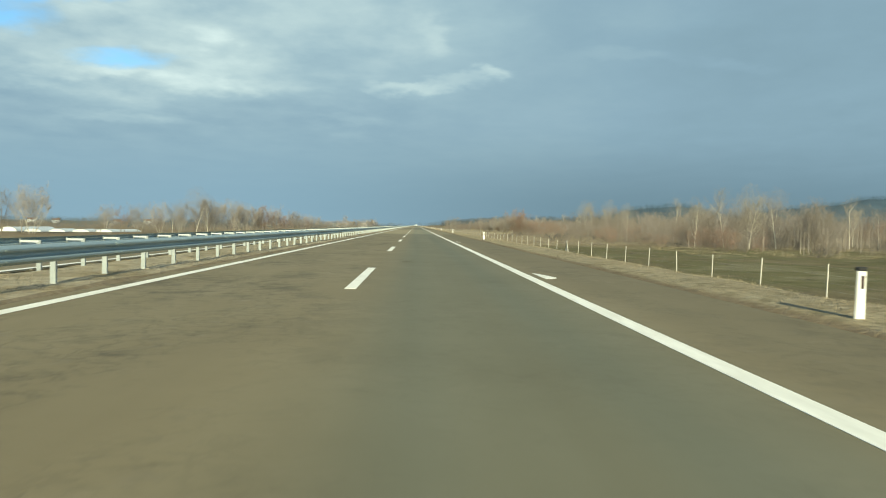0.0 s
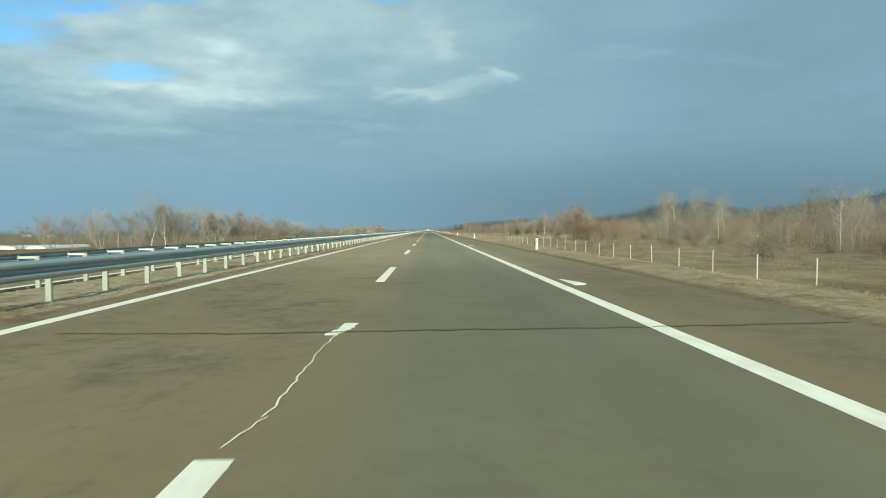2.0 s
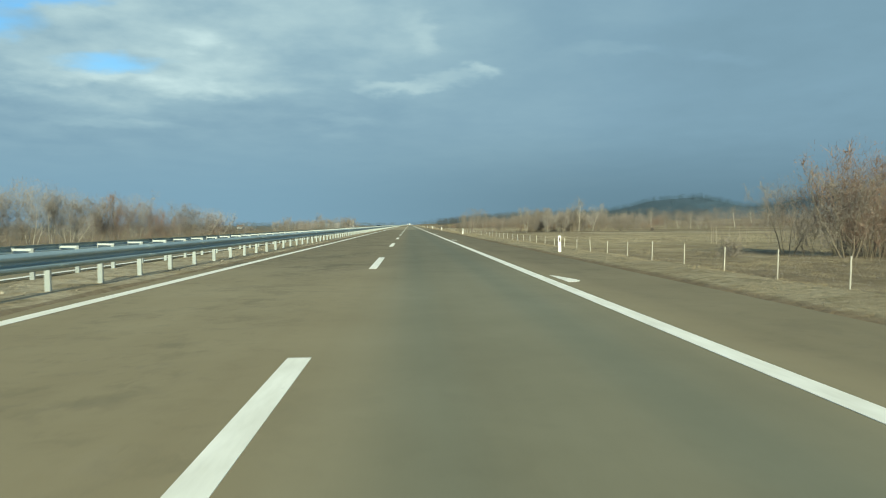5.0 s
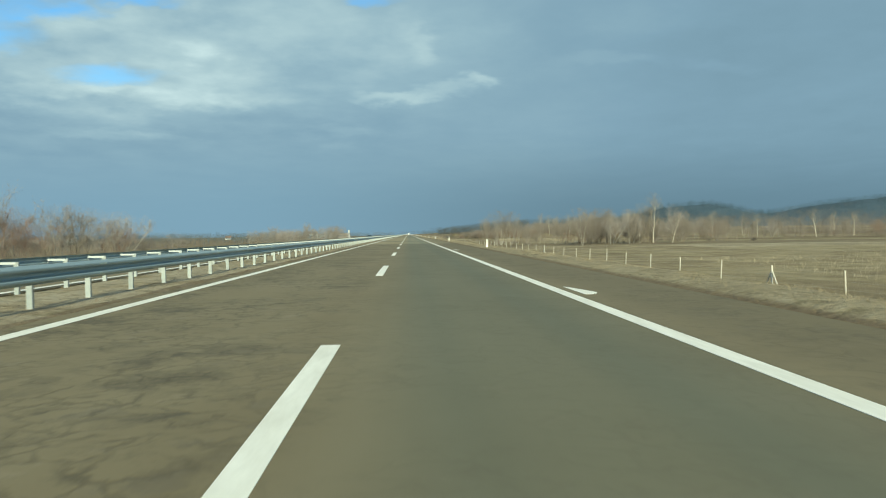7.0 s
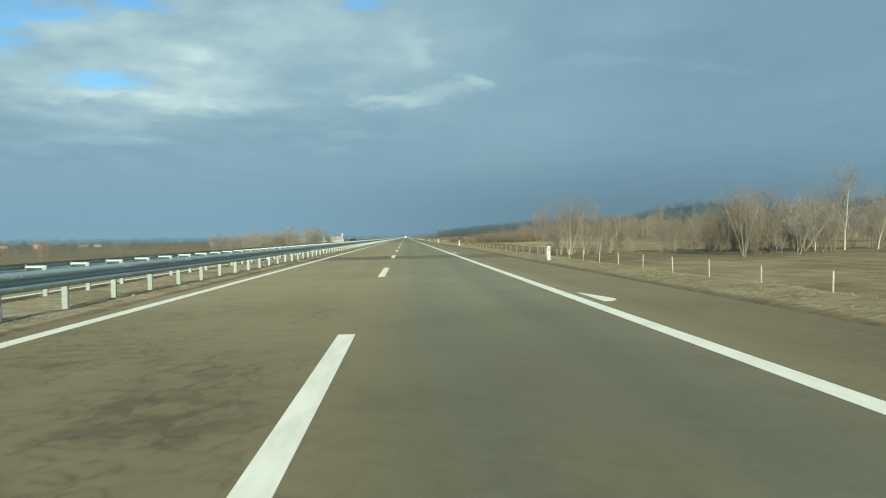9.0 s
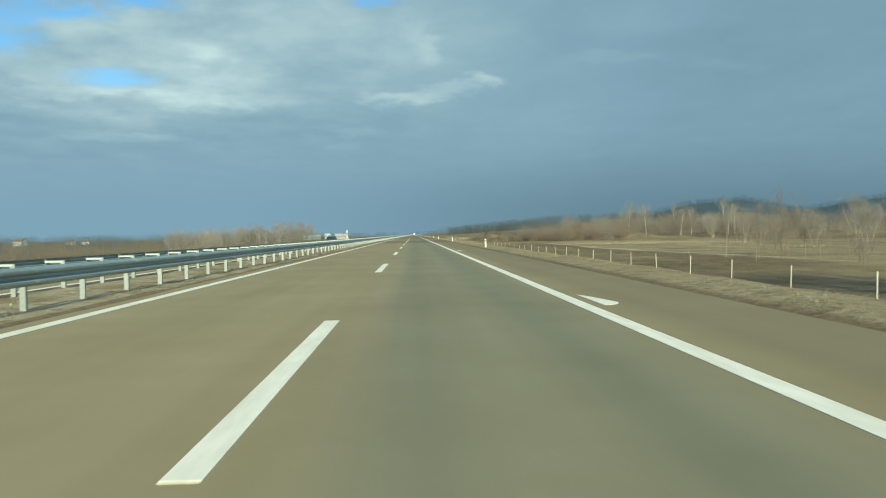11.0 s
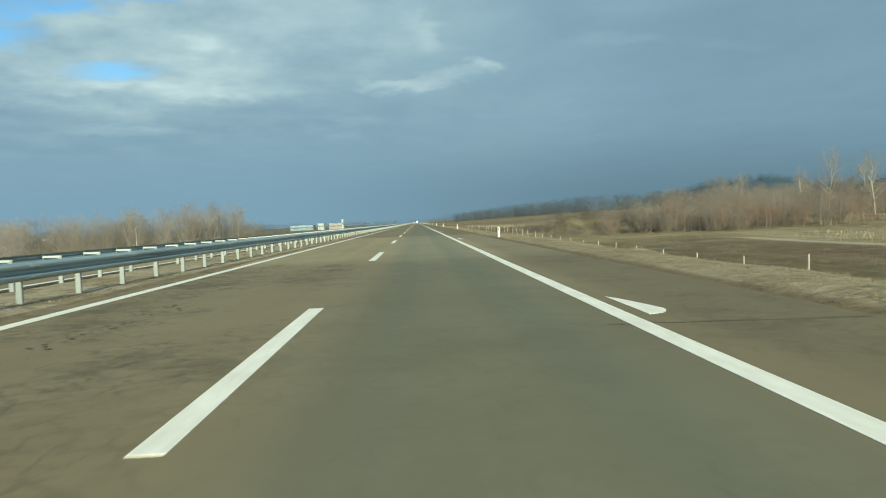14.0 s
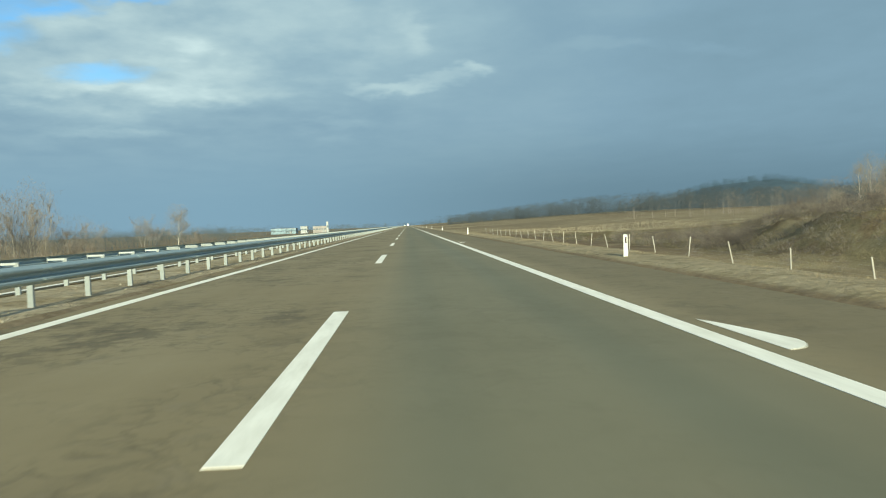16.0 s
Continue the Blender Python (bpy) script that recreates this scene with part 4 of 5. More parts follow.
# scrub wood with birches below the hill
thicket(4, 92, 170, 590, 700, 46, ["fullround", "round", "shrub", "redshrub", "shrub", "hazeround"], 0.8, 1.2, overgrown)
thicket(41, 62, 100, 640, 720, 20, ["shrub", "redshrub", "round", "fullround"], 0.8, 1.1, overgrown)
thicket(42, 100, 170, 690, 740, 5, ["birch"], 1.2, 1.65)
plant("birch", 160, 719, 1.9)
plant("birch", 128, 705, 1.6)
plant("birch", 120, 628, 1.35)
r_bank = random.Random(43)
for i in range(100):
    bx = r_bank.uniform(27, 84)
    by = r_bank.uniform(584, bank_end(bx) - 2)
    low = not overgrown(bx, by)
    plant(r_bank.choice(("bramble", "bramble", "shrub") if low else ("shrub", "redshrub", "bramble", "redshrub", "round")), bx, by, r_bank.uniform(0.3, 0.5) if low else r_bank.uniform(0.6, 1.0) * (0.75 + 0.008 * (bx - 27)))
thicket(46, 21.5, 36, 594, 640, 40, ["bramble"], 0.3, 0.5)
thicket(47, 22, 40, 586, 614, 34, ["bramble"], 0.35, 0.6)
thicket(44, 35, 66, 575, 590, 34, ["shrub", "redshrub", "shrub"], 0.95, 1.35, overgrown)
thicket(48, 40, 64, 580, 604, 9, ["round", "fullround", "tall"], 0.55, 0.72, overgrown)
thicket(45, 44, 110, 590, 640, 24, ["round", "tall", "shrub"], 0.7, 0.95, overgrown)
thicket(50, 25, 48, 574, 592, 46, ["redshrub", "shrub", "shrub"], 0.75, 1.1, overgrown)
thicket(49, 68, 128, 576, 602, 26, ["round", "tall", "shrub", "fullround", "hazeround", "birch"], 0.95, 1.25)
for bx, by, k in ((21.6, 601, 1.0), (22.2, 604, 1.2), (22.6, 599, 0.9), (21.2, 597, 0.8)):
    plant("bramble", bx, by, k)
# woods across the opposite carriageway: kind, x, y, height in metres
TALL = {"hazetall": 9.5, "hazeround": 7.0, "tall": 8.5, "birch": 9.5, "pole": 8.6, "round": 7.0, "red": 7.0, "fullred": 7.0, "fullround": 7.0, "fullbirch": 9.5, "shrub": 3.6, "redshrub": 3.6}
for kind, bx, by, high in (("hazeround", -112, 298, 11.5), ("birch", -109, 304, 10.5), ("hazeround", -106, 309, 13.0), ("hazetall", -102, 315, 18.0), ("tall", -99, 321, 16.0), ("birch", -97, 317, 12.5), ("hazeround", -96, 326, 13.0),
                           ("round", -93, 331, 10.8), ("hazeround", -91, 335, 14.3), ("pole", -88, 339, 14.0), ("hazeround", -86, 344, 12.8), ("fullround", -82, 350, 11.6), ("fullred", -79, 355, 12.0), ("hazeround", -76, 361, 12.0),
                           ("red", -70, 370, 8.6), ("hazeround", -64, 380, 9.5), ("fullred", -62, 384, 8.0), ("shrub", -57, 390, 5.5), ("hazeround", -100, 335, 13.0), ("hazeround", -90, 352, 12.0), ("fullround", -104, 325, 12.0), ("hazeround", -83, 365, 11.0),
                           ("hazeround", -146, 258, 15.5), ("tall", -160, 262, 15.0), ("hazeround", -154, 266, 14.0), ("birch", -157, 255, 14.0), ("hazeround", -170, 268, 13.0), ("round", -136, 292, 9.0), ("red", -128, 296, 10.0), ("hazeround", -122, 300, 11.0), ("round", -117, 306, 10.0),
                           ("hazeround", -150, 330, 11.0), ("round", -138, 345, 9.5), ("hazeround", -125, 360, 9.5), ("round", -112, 372, 9.0), ("hazeround", -100, 385, 9.0), ("red", -132, 352, 8.0),
                           ("hazeround", -160, 520, 9.5), ("round", -134, 505, 8.0), ("red", -120, 540, 7.0), ("hazeround", -185, 540, 9.0), ("round", -104, 560, 7.0),
                           ("pole", -37, 628, 12.2), ("pole", -38.5, 622, 11.6), ("pole", -40.5, 611.5, 11.0), ("hazeround", -42, 617, 10.4), ("pole", -44, 624, 11.4), ("hazetall", -46, 613, 10.6), ("fullround", -35, 633, 8.2), ("pole", -41, 632, 11.0),
                           ("hazeround", -53, 618, 11.0), ("pole", -50.5, 612, 10.2), ("hazetall", -56, 625, 11.2), ("hazeround", -60, 588, 8.8), ("round", -64, 596, 8.6), ("hazeround", -68, 606, 9.0), ("tall", -73, 612, 9.5), ("hazeround", -80, 620, 9.2),
                           ("round", -58, 604, 8.0), ("hazetall", -63, 628, 10.0), ("birch", -48, 607, 9.4), ("shrub", -34, 622, 5.0), ("shrub", -38, 606, 4.4), ("redshrub", -45, 605, 4.8), ("shrub", -52, 603, 4.6), ("shrub", -57, 610, 4.6),
                           ("fullred", -73, 365, 9.8), ("hazeround", -68, 373, 10.0), ("fullround", -66, 377, 10.2), ("hazeround", -61, 385, 9.2), ("shrub", -54, 397, 6.0), ("hazeround", -75, 372, 9.6),
                           ("hazeround", -60, 612, 10.0), ("pole", -64, 616, 10.2), ("hazeround", -68, 622, 10.0), ("tall", -66, 610, 9.6), ("round", -72, 628, 9.6), ("fullround", -58, 619, 9.4), ("pole", -56, 612, 9.8), ("hazeround", -48, 622, 10.4), ("hazeround", -39, 616, 9.6),
                           ("hazeround", -76, 618, 9.6), ("fullround", -84, 628, 9.4), ("pole", -70, 612, 9.4), ("hazeround", -90, 640, 9.6),
                           ("hazetall", -84, 815, 15.0), ("hazeround", -129, 900, 13.0), ("round", -121, 905, 10.5), ("hazeround", -110, 860, 9.0), ("shrub", -70, 800, 6.0), ("shrub", -77, 806, 5.5), ("round", -96, 880, 8.0)):
    plant(kind, bx, by, (1.28 if by < 560 else 1.0 if by < 700 else 1.2) * high / TALL[kind])



# ---- far woods and hill ----
def scatter(name, label, category, mat, places, seed, blades=70, wide=0.016, long=0.11, rise=0.9, thick=0.010):
    """Many far trees in one mesh: each a stem and a loose cloud of twig blades."""
    r = np.random.RandomState(seed)
    V, F = [], []
    n = 0
    for x, y, z, h, w in places:
        c = np.array((x, y, z))
        u = r.rand(blades)
        ang = r.rand(blades) * 2 * np.pi
        zz = 0.04 + 0.93 * u
        rad = w * np.sqrt(r.rand(blades)) * np.sin(np.pi * np.clip(zz, 0.2, 0.97)) ** 0.6
        base = np.stack((np.cos(ang) * rad, np.sin(ang) * rad, zz * h * 0.92), 1)
        d = np.stack((np.cos(ang) * 0.45 + r.randn(blades) * 0.45, np.sin(ang) * 0.45 + r.randn(blades) * 0.45, rise + r.randn(blades) * 0.35), 1)
        d *= (h * long * (0.4 + 0.8 * r.rand(blades)))[:, None]
        s = r.randn(blades, 3)
        s *= (h * wide / np.linalg.norm(s, axis=1))[:, None]
        tri = np.stack((base - s, base + s, base + d), 1) + c
        V.append(tri.reshape(-1, 3))
        F.append(np.arange(blades * 3).reshape(-1, 3) + n)
        n += blades * 3
        k = h * thick
        stem = np.array(((-k, -k, -0.5), (k, -k, -0.5), (0, k, -0.5), (0, 0, h * 0.8))) + c
        V.append(stem)
        F.append(np.array(((0, 1, 3), (1, 2, 3), (2, 0, 3))) + n)
        n += 4
    ob = from_arrays(name, np.concatenate(V).tolist(), np.concatenate(F).tolist(), mat)
    return tagged(ob, label, category, kind="stuff")


def over(seed, boxes):
    """Places for scrub over pieces of land: x0, x1, y0, y1, count, least and greatest height."""
    r = random.Random(seed)
    out = []
    for x0, x1, y0, y1, count, h0, h1 in boxes:
        for _ in range(count):
            x, y, h = r.uniform(x0, x1), r.uniform(y0, y1), r.uniform(h0, h1)
            out.append((x, y, lift(x, y) - 0.1, h, h * r.uniform(0.4, 0.75)))
    return out


def line_of(seed, pts, count, deep, h0, h1):
    """Places for far trees along a line of the plan."""
    r = random.Random(seed)
    out = []
    for _ in range(count):
        k = r.random() * (len(pts) - 1)
        i = min(int(k), len(pts) - 2)
        (xa, ya), (xb, yb) = pts[i], pts[i + 1]
        x, y = xa + (xb - xa) * (k - i) + r.gauss(0, deep * 0.4), ya + (yb - ya) * (k - i) + r.gauss(0, deep)
        h = r.uniform(h0, h1)
        out.append((x, y, lift(x, y), h, h * r.uniform(0.30, 0.52)))
    return out


scatter("far_wood", "dark leafless wood along the far field edge, tinted haze-blue", "wood", FAR_TWIG_HAZED, line_of(1, ((60, 1500), (105, 1250), (150, 1020), (230, 960), (330, 900)), 1000, 20, 8, 15), 1, 120, 0.012, 0.075, 0.5)
scatter("far_wood", "brown leafless wood on the far plain", "wood", TWIG_GREY, line_of(2, ((110, 820), (200, 760), (330, 740), (600, 800)), 260, 26, 7, 11), 2, 90, 0.009, 0.09, 0.5)
scatter("far_wood", "leafless wood on the plain across the road, tinted haze-blue", "wood", FAR_TWIG_HAZED, line_of(3, ((-70, 1500), (-130, 1150), (-260, 1000), (-520, 950), (-900, 1000)), 260, 40, 5, 10), 3, 80, 0.010, 0.08, 0.5)
scatter("far_wood", "thin hedgerow of bare trees across the fields", "wood", TWIG_GREY, line_of(4, ((-190, 560), (-260, 640), (-420, 700), (-700, 720)), 110, 34, 4, 9), 4, 110, 0.007, 0.08, 0.5)
scatter("far_wood", "belt of bare trees near the horizon", "wood", FAR_TWIG_HAZED, line_of(5, ((-1500, 2200), (-600, 2300), (-80, 2600), (60, 2900), (90, 2500), (300, 2100)), 420, 60, 8, 17), 5, 50, 0.013, 0.09, 0.5)
scatter("far_wood", "bare scrub wood behind the first fields", "wood", TWIG_TAN, line_of(6, ((110, 60), (140, 200), (190, 330), (240, 480)), 210, 22, 7, 11), 6, 180, 0.005, 0.08, 0.5)
scatter("scrub", "dense grey-brown scrub belt below the hill", "scrub", TWIG_TAN, line_of(15, ((74, 656), (92, 645), (125, 625), (175, 606)), 240, 5, 4.0, 7.0), 15, 300, 0.0036, 0.09, 0.45)
scatter("hedge", "low broken hedge beyond the opposite carriageway", "hedge", TWIG_GREY, line_of(14, ((-46, 590), (-64, 500), (-95, 440), (-150, 420), (-260, 450), (-420, 470)), 190, 11, 1.6, 4.2), 14, 150, 0.006, 0.10, 0.45)
scatter("far_wood", "hazy row of bare trees beyond the opposite fields", "wood", TWIG_HAZE, line_of(7, ((-240, 250), (-300, 420), (-420, 560)), 90, 30, 6, 10), 7, 200, 0.004, 0.07, 0.5)

scatter("scrub", "hazy grey-brown thicket of leafless scrub", "scrub", TWIG_TAN, over(8, ((40, 96, 60, 150, 300, 2.5, 6.0), (40, 120, 150, 260, 360, 2.0, 5.5), (26, 46, 120, 205, 90, 0.6, 1.5), (34, 70, 576, 600, 150, 2.6, 4.8), (58, 120, 592, 650, 150, 3.0, 6.0), (80, 190, 628, 700, 150, 3.0, 6.0), (30, 100, 402, 450, 120, 1.0, 3.4))), 8, 300, 0.0034, 0.09, 0.45)
scatter("scrub", "dark tangled undergrowth of leafless scrub", "scrub", TWIG_DARK, over(10, ((44, 100, 64, 240, 120, 0.8, 2.0), (24, 110, 580, 640, 170, 0.7, 1.9), (21, 42, 579, 626, 240, 0.5, 1.5), (75, 190, 650, 720, 190, 2.5, 6.0))), 10, 180, 0.0045, 0.10, 0.35)
scatter("scrub", "grey leafless undergrowth beyond the opposite carriageway", "scrub", TWIG_GREY, over(16, ((-112, -62, 280, 390, 170, 2.4, 5.0), (-84, -40, 606, 660, 46, 1.6, 3.6), (-150, -70, 460, 600, 40, 1.4, 3.2))), 16, 260, 0.0040, 0.09, 0.4)
scatter("brushwood", "dark brushwood and brambles on the dug bank", "scrub", TWIG_DARK, over(19, ((20.5, 44, 578, 628, 330, 0.5, 1.5), (24, 60, 584, 600, 90, 0.8, 1.8))), 19, 130, 0.010, 0.28, 0.45)
scatter("brushwood", "pale dead stalks and brambles on the dug bank", "scrub", TWIG_TAN, over(20, ((20.5, 46, 576, 630, 330, 0.4, 1.3), (17, 30, 572, 600, 80, 0.3, 0.8))), 20, 130, 0.009, 0.28, 0.6)
scatter("far_wood", "hazy leafless wood behind the roadside scrub", "wood", TWIG_GREY, over(13, ((44, 110, 66, 150, 150, 4.0, 7.5), (60, 130, 190, 290, 110, 5, 9), (70, 340, 480, 640, 190, 5, 9), (85, 190, 640, 720, 170, 5, 10))), 13, 420, 0.0024, 0.06, 0.5)
scatter("far_wood", "tall hazy wood at the far end of the straw field", "wood", TWIG_GREY, over(56, ((140, 330, 470, 590, 260, 8, 14),)), 56, 460, 0.0026, 0.06, 0.35, 0.003)
scatter("brushwood", "dark undergrowth at the foot of the scrub wood", "scrub", TWIG_DARK, over(57, ((78, 168, 592, 650, 210, 2.2, 4.6),)), 57, 240, 0.0050, 0.10, 0.5, 0.004)
scatter("scrub", "low hazy hedges and scrub across the opposite fields", "scrub", FAR_TWIG_HAZED, over(11, ((-300, -110, 520, 800, 190, 5.6, 9.0), (-560, -180, 480, 760, 240, 5.6, 9.0), (-300, -120, 400, 520, 70, 4.8, 7.5), (-160, -70, 820, 1100, 110, 5.0, 8.6), (-620, -170, 900, 1300, 340, 5.5, 10.5), (110, 190, 640, 760, 160, 3.0, 7.0))), 11, 170, 0.0065, 0.09, 0.5)
scatter("hedge", "haze-grey leafless hedge line before the village fields", "hedge", FAR_TWIG_HAZED, line_of(18, ((-460, 840), (-300, 800), (-200, 812), (-115, 850), (-95, 900)), 190, 14, 6.5, 10.5), 18, 150, 0.006, 0.08, 0.5)
scatter("scrub", "clumps of rust-brown scrub in the opposite fields", "scrub", TWIG_RED, over(17, ((-260, -130, 560, 760, 30, 5.0, 8.5), (-420, -200, 600, 820, 36, 5.0, 8.5), (-150, -80, 640, 760, 8, 4.0, 6.5), (-230, -110, 420, 520, 20, 4.5, 7.5))), 17, 260, 0.0038, 0.08, 0.5)

scatter("far_wood", "haze-blue wood along the horizon of the plain", "wood", HORIZON_HAZED, over(52, ((-1150, -420, 1250, 1620, 330, 9, 15), (-420, -175, 1180, 1600, 200, 8, 14), (-175, -30, 1560, 1800, 90, 8, 13))), 52, 120, 0.012, 0.10, 0.6)


def hill_z(x, y):
    """Height of the wooded ridge."""
    top = along(((370, 0), (430, 12), (480, 24), (570, 42), (600, 48), (650, 59), (720, 70), (790, 73), (840, 62), (890, 44), (1000, 50), (1120, 70), (1300, 92), (1400, 104), (1700, 112), (2200, 60), (2700, 0)), x)
    d = (y - 2000) / 230
    return -3 + top * math.exp(-d * d) * (1 + 0.10 * noise.noise((x * 0.01, y * 0.01, 0.0)))


def make_hill():
    xs = [340 + 30 * i for i in range(80)]
    ys = [1550 + 30 * i for i in range(31)]
    V = [(x, y, hill_z(x, y)) for y in ys for x in xs]
    n = len(xs)
    F = [(r * n + i, r * n + i + 1, (r + 1) * n + i + 1, (r + 1) * n + i) for r in range(len(ys) - 1) for i in range(n - 1)]
    tagged(from_arrays("hill", V, F, HAZED_FLOOR, smooth=True), "long low hill covered in dark forest, tinted haze-blue", "hill", kind="structure")
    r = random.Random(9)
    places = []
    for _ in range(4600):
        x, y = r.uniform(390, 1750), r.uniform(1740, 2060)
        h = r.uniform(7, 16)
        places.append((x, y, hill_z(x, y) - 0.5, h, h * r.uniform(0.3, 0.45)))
    # forest in the haze-blue twig colour
    scatter("hill_forest", "dark forest on the hill, coloured haze-blue", "forest", HAZED_FOREST, places, 9, 34, 0.02, 0.11, 0.7)


# hill ground coloured blue as well, for the haze before it
HAZED_FLOOR = material("forest_floor_hazed", plain((0.048, 0.073, 0.096), 0.95, 0.0, 0.4, 0.02))
make_hill()


# ---- grass and stubble ----
def blades(name, label, category, mat, boxes, seed, lean=0.5):
    """Tufts of thin blades over stretches of land: x0, x1, y0, y1, count, height, width."""
    r = np.random.RandomState(seed)
    V = []
    for x0, x1, y0, y1, count, h, w in boxes:
        x = x0 + (x1 - x0) * r.rand(count)
        y = y0 + (y1 - y0) * r.rand(count)
        patch = np.array([noise.noise((a * 0.9, b * 0.5, 7.0)) for a, b in zip(x, y)])
        z = np.array([lift(a, b) for a, b in zip(x, y)]) - 0.02
        hh = h * (0.45 + 0.9 * r.rand(count)) * np.clip(0.75 + 1.1 * patch, 0.25, 1.6)
        a = r.rand(count) * np.pi
        sx, sy = np.cos(a) * w / 2, np.sin(a) * w / 2
        V.append(np.stack((np.stack((x - sx, y - sy, z), 1), np.stack((x + sx, y + sy, z), 1),
                           np.stack((x + r.randn(count) * lean * hh, y + r.randn(count) * lean * hh, z + hh), 1)), 1).reshape(-1, 3))
    V = np.concatenate(V)
    F = np.arange(len(V)).reshape(-1, 3)
    return tagged(from_arrays(name, V.tolist(), F.tolist(), mat), label, category, kind="stuff")


blades("verge_grass", "dry straw-coloured grass along the hard shoulder", "grass", DRY_GRASS,
       [(6.3, 6.8, -12, 640, 24000, 0.04, 0.012), (6.7, 9.2, -12, 640, 110000, 0.06, 0.014), (9.0, 12.5, 0, 640, 40000, 0.10, 0.018)], 1)
blades("median_grass", "short withered grass on the bare median", "grass", DRY_GRASS, [(-7.35, -4.45, -5, 640, 26000, 0.07, 0.014), (-19.8, -18.3, 0, 640, 6000, 0.15, 0.02)], 2)
blades("field_grass", "rough dead grass and weeds in the field", "grass", TWIG_TAN, [(12.5, 45, 90, 235, 56000, 0.20, 0.012), (14, 40, 405, 600, 20000, 0.16, 0.013), (17, 60, 235, 372, 36000, 0.14, 0.012)], 3)
blades("field_grass", "short olive winter grass in the field", "grass", GREEN_GRASS, [(12.5, 45, 0, 95, 22000, 0.12, 0.02), (12.5, 30, 425, 600, 16000, 0.14, 0.02), (20, 60, 580, 660, 26000, 0.24, 0.022)], 6)
blades("maize_stubble", "pale broken maize stalks left standing in rows", "crop", STUBBLE, [(26, 90, 258, 304, 12000, 0.26, 0.020), (40, 130, 304, 372, 5000, 0.18, 0.025), (42, 82, 530, 566, 6000, 0.22, 0.05), (54, 70, 480, 520, 1500, 0.3, 0.03), (24, 64, 668, 740, 5000, 0.55, 0.032), (60, 135, 578, 672, 11000, 0.2, 0.07)], 4, 0.2)


def tufts(name, label, mat, boxes, seed, each=14, blade=0.0035):
    """Tussocks of grass, each a sheaf of blades: x0, x1, y0, y1, count, height, spread."""
    r = np.random.RandomState(seed)
    V = []
    for x0, x1, y0, y1, count, h, wide in boxes:
        cx, cy = x0 + (x1 - x0) * r.rand(count), y0 + (y1 - y0) * r.rand(count)
        keep = np.array([noise.noise((a * 0.35, b * 0.18, 4.0)) for a, b in zip(cx, cy)]) > -0.12
        cx, cy = cx[keep], cy[keep]
        cz = np.array([lift(a, b) for a, b in zip(cx, cy)]) - 0.02
        size = (0.5 + r.rand(len(cx)) ** 2 * 1.3)
        x, y, z, s = (np.repeat(q, each) for q in (cx, cy, cz, size))
        n = len(x)
        ang, out = r.rand(n) * 2 * np.pi, np.sqrt(r.rand(n))
        bx, by = x + np.cos(ang) * out * wide * s * 0.5, y + np.sin(ang) * out * wide * s * 0.5
        hh = h * s * (0.5 + 0.7 * r.rand(n)) * (1.1 - 0.5 * out)
        a = r.rand(n) * np.pi
        w = blade + 0.010 * h
        tip = np.stack((bx + np.cos(ang) * out * wide * s * 0.45, by + np.sin(ang) * out * wide * s * 0.45, z + hh), 1)
        V.append(np.stack((np.stack((bx - np.cos(a) * w, by - np.sin(a) * w, z), 1), np.stack((bx + np.cos(a) * w, by + np.sin(a) * w, z), 1), tip), 1).reshape(-1, 3))
    V = np.concatenate(V)
    return tagged(from_arrays(name, V.tolist(), np.arange(len(V)).reshape(-1, 3).tolist(), mat), label, "grass", kind="stuff")


tufts("verge_tussocks", "pale dry grass tussocks on the verge", STRAW, [(6.4, 8.8, -10, 640, 9000, 0.055, 0.26), (8.4, 12.5, 0, 640, 4000, 0.075, 0.34)], 21, 20, 0.003)
tufts("verge_weeds", "dark withered weeds at the asphalt edge", TWIG_DARK, [(6.16, 6.8, -10, 640, 4200, 0.045, 0.24), (6.8, 9.0, -10, 640, 3400, 0.05, 0.28), (-4.62, -4.42, -5, 640, 2200, 0.05, 0.25), (-5.6, -4.9, -5, 640, 2400, 0.06, 0.36), (-5.05, -4.7, -5, 640, 4200, 0.06, 0.34)], 22, 12, 0.004)
tufts("median_tussocks", "withered tan grass tufts on the median", DRY_GRASS, [(-7.3, -4.6, -5, 640, 4200, 0.07, 0.30)], 23, 14, 0.004)
tufts("heath_tussocks", "tangled pale tussocks on the rough heath", STRAW, [(12.5, 62, 84, 235, 2800, 0.26, 1.1), (30, 62, 54, 90, 420, 0.34, 1.0), (14, 50, 396, 412, 160, 0.22, 0.7), (16, 40, 430, 600, 900, 0.15, 0.7), (20, 60, 574, 660, 900, 0.28, 0.8)], 24, 44)
tufts("heath_tussocks", "dark brown tussocks and dead weeds on the heath", TWIG_DARK, [(13.5, 64, 84, 235, 1700, 0.30, 1.2), (14, 40, 0, 90, 600, 0.14, 0.7), (19, 50, 574, 650, 1100, 0.36, 0.9), (17, 60, 240, 372, 700, 0.10, 0.6), (14, 30, 430, 560, 700, 0.14, 0.7)], 25, 40)


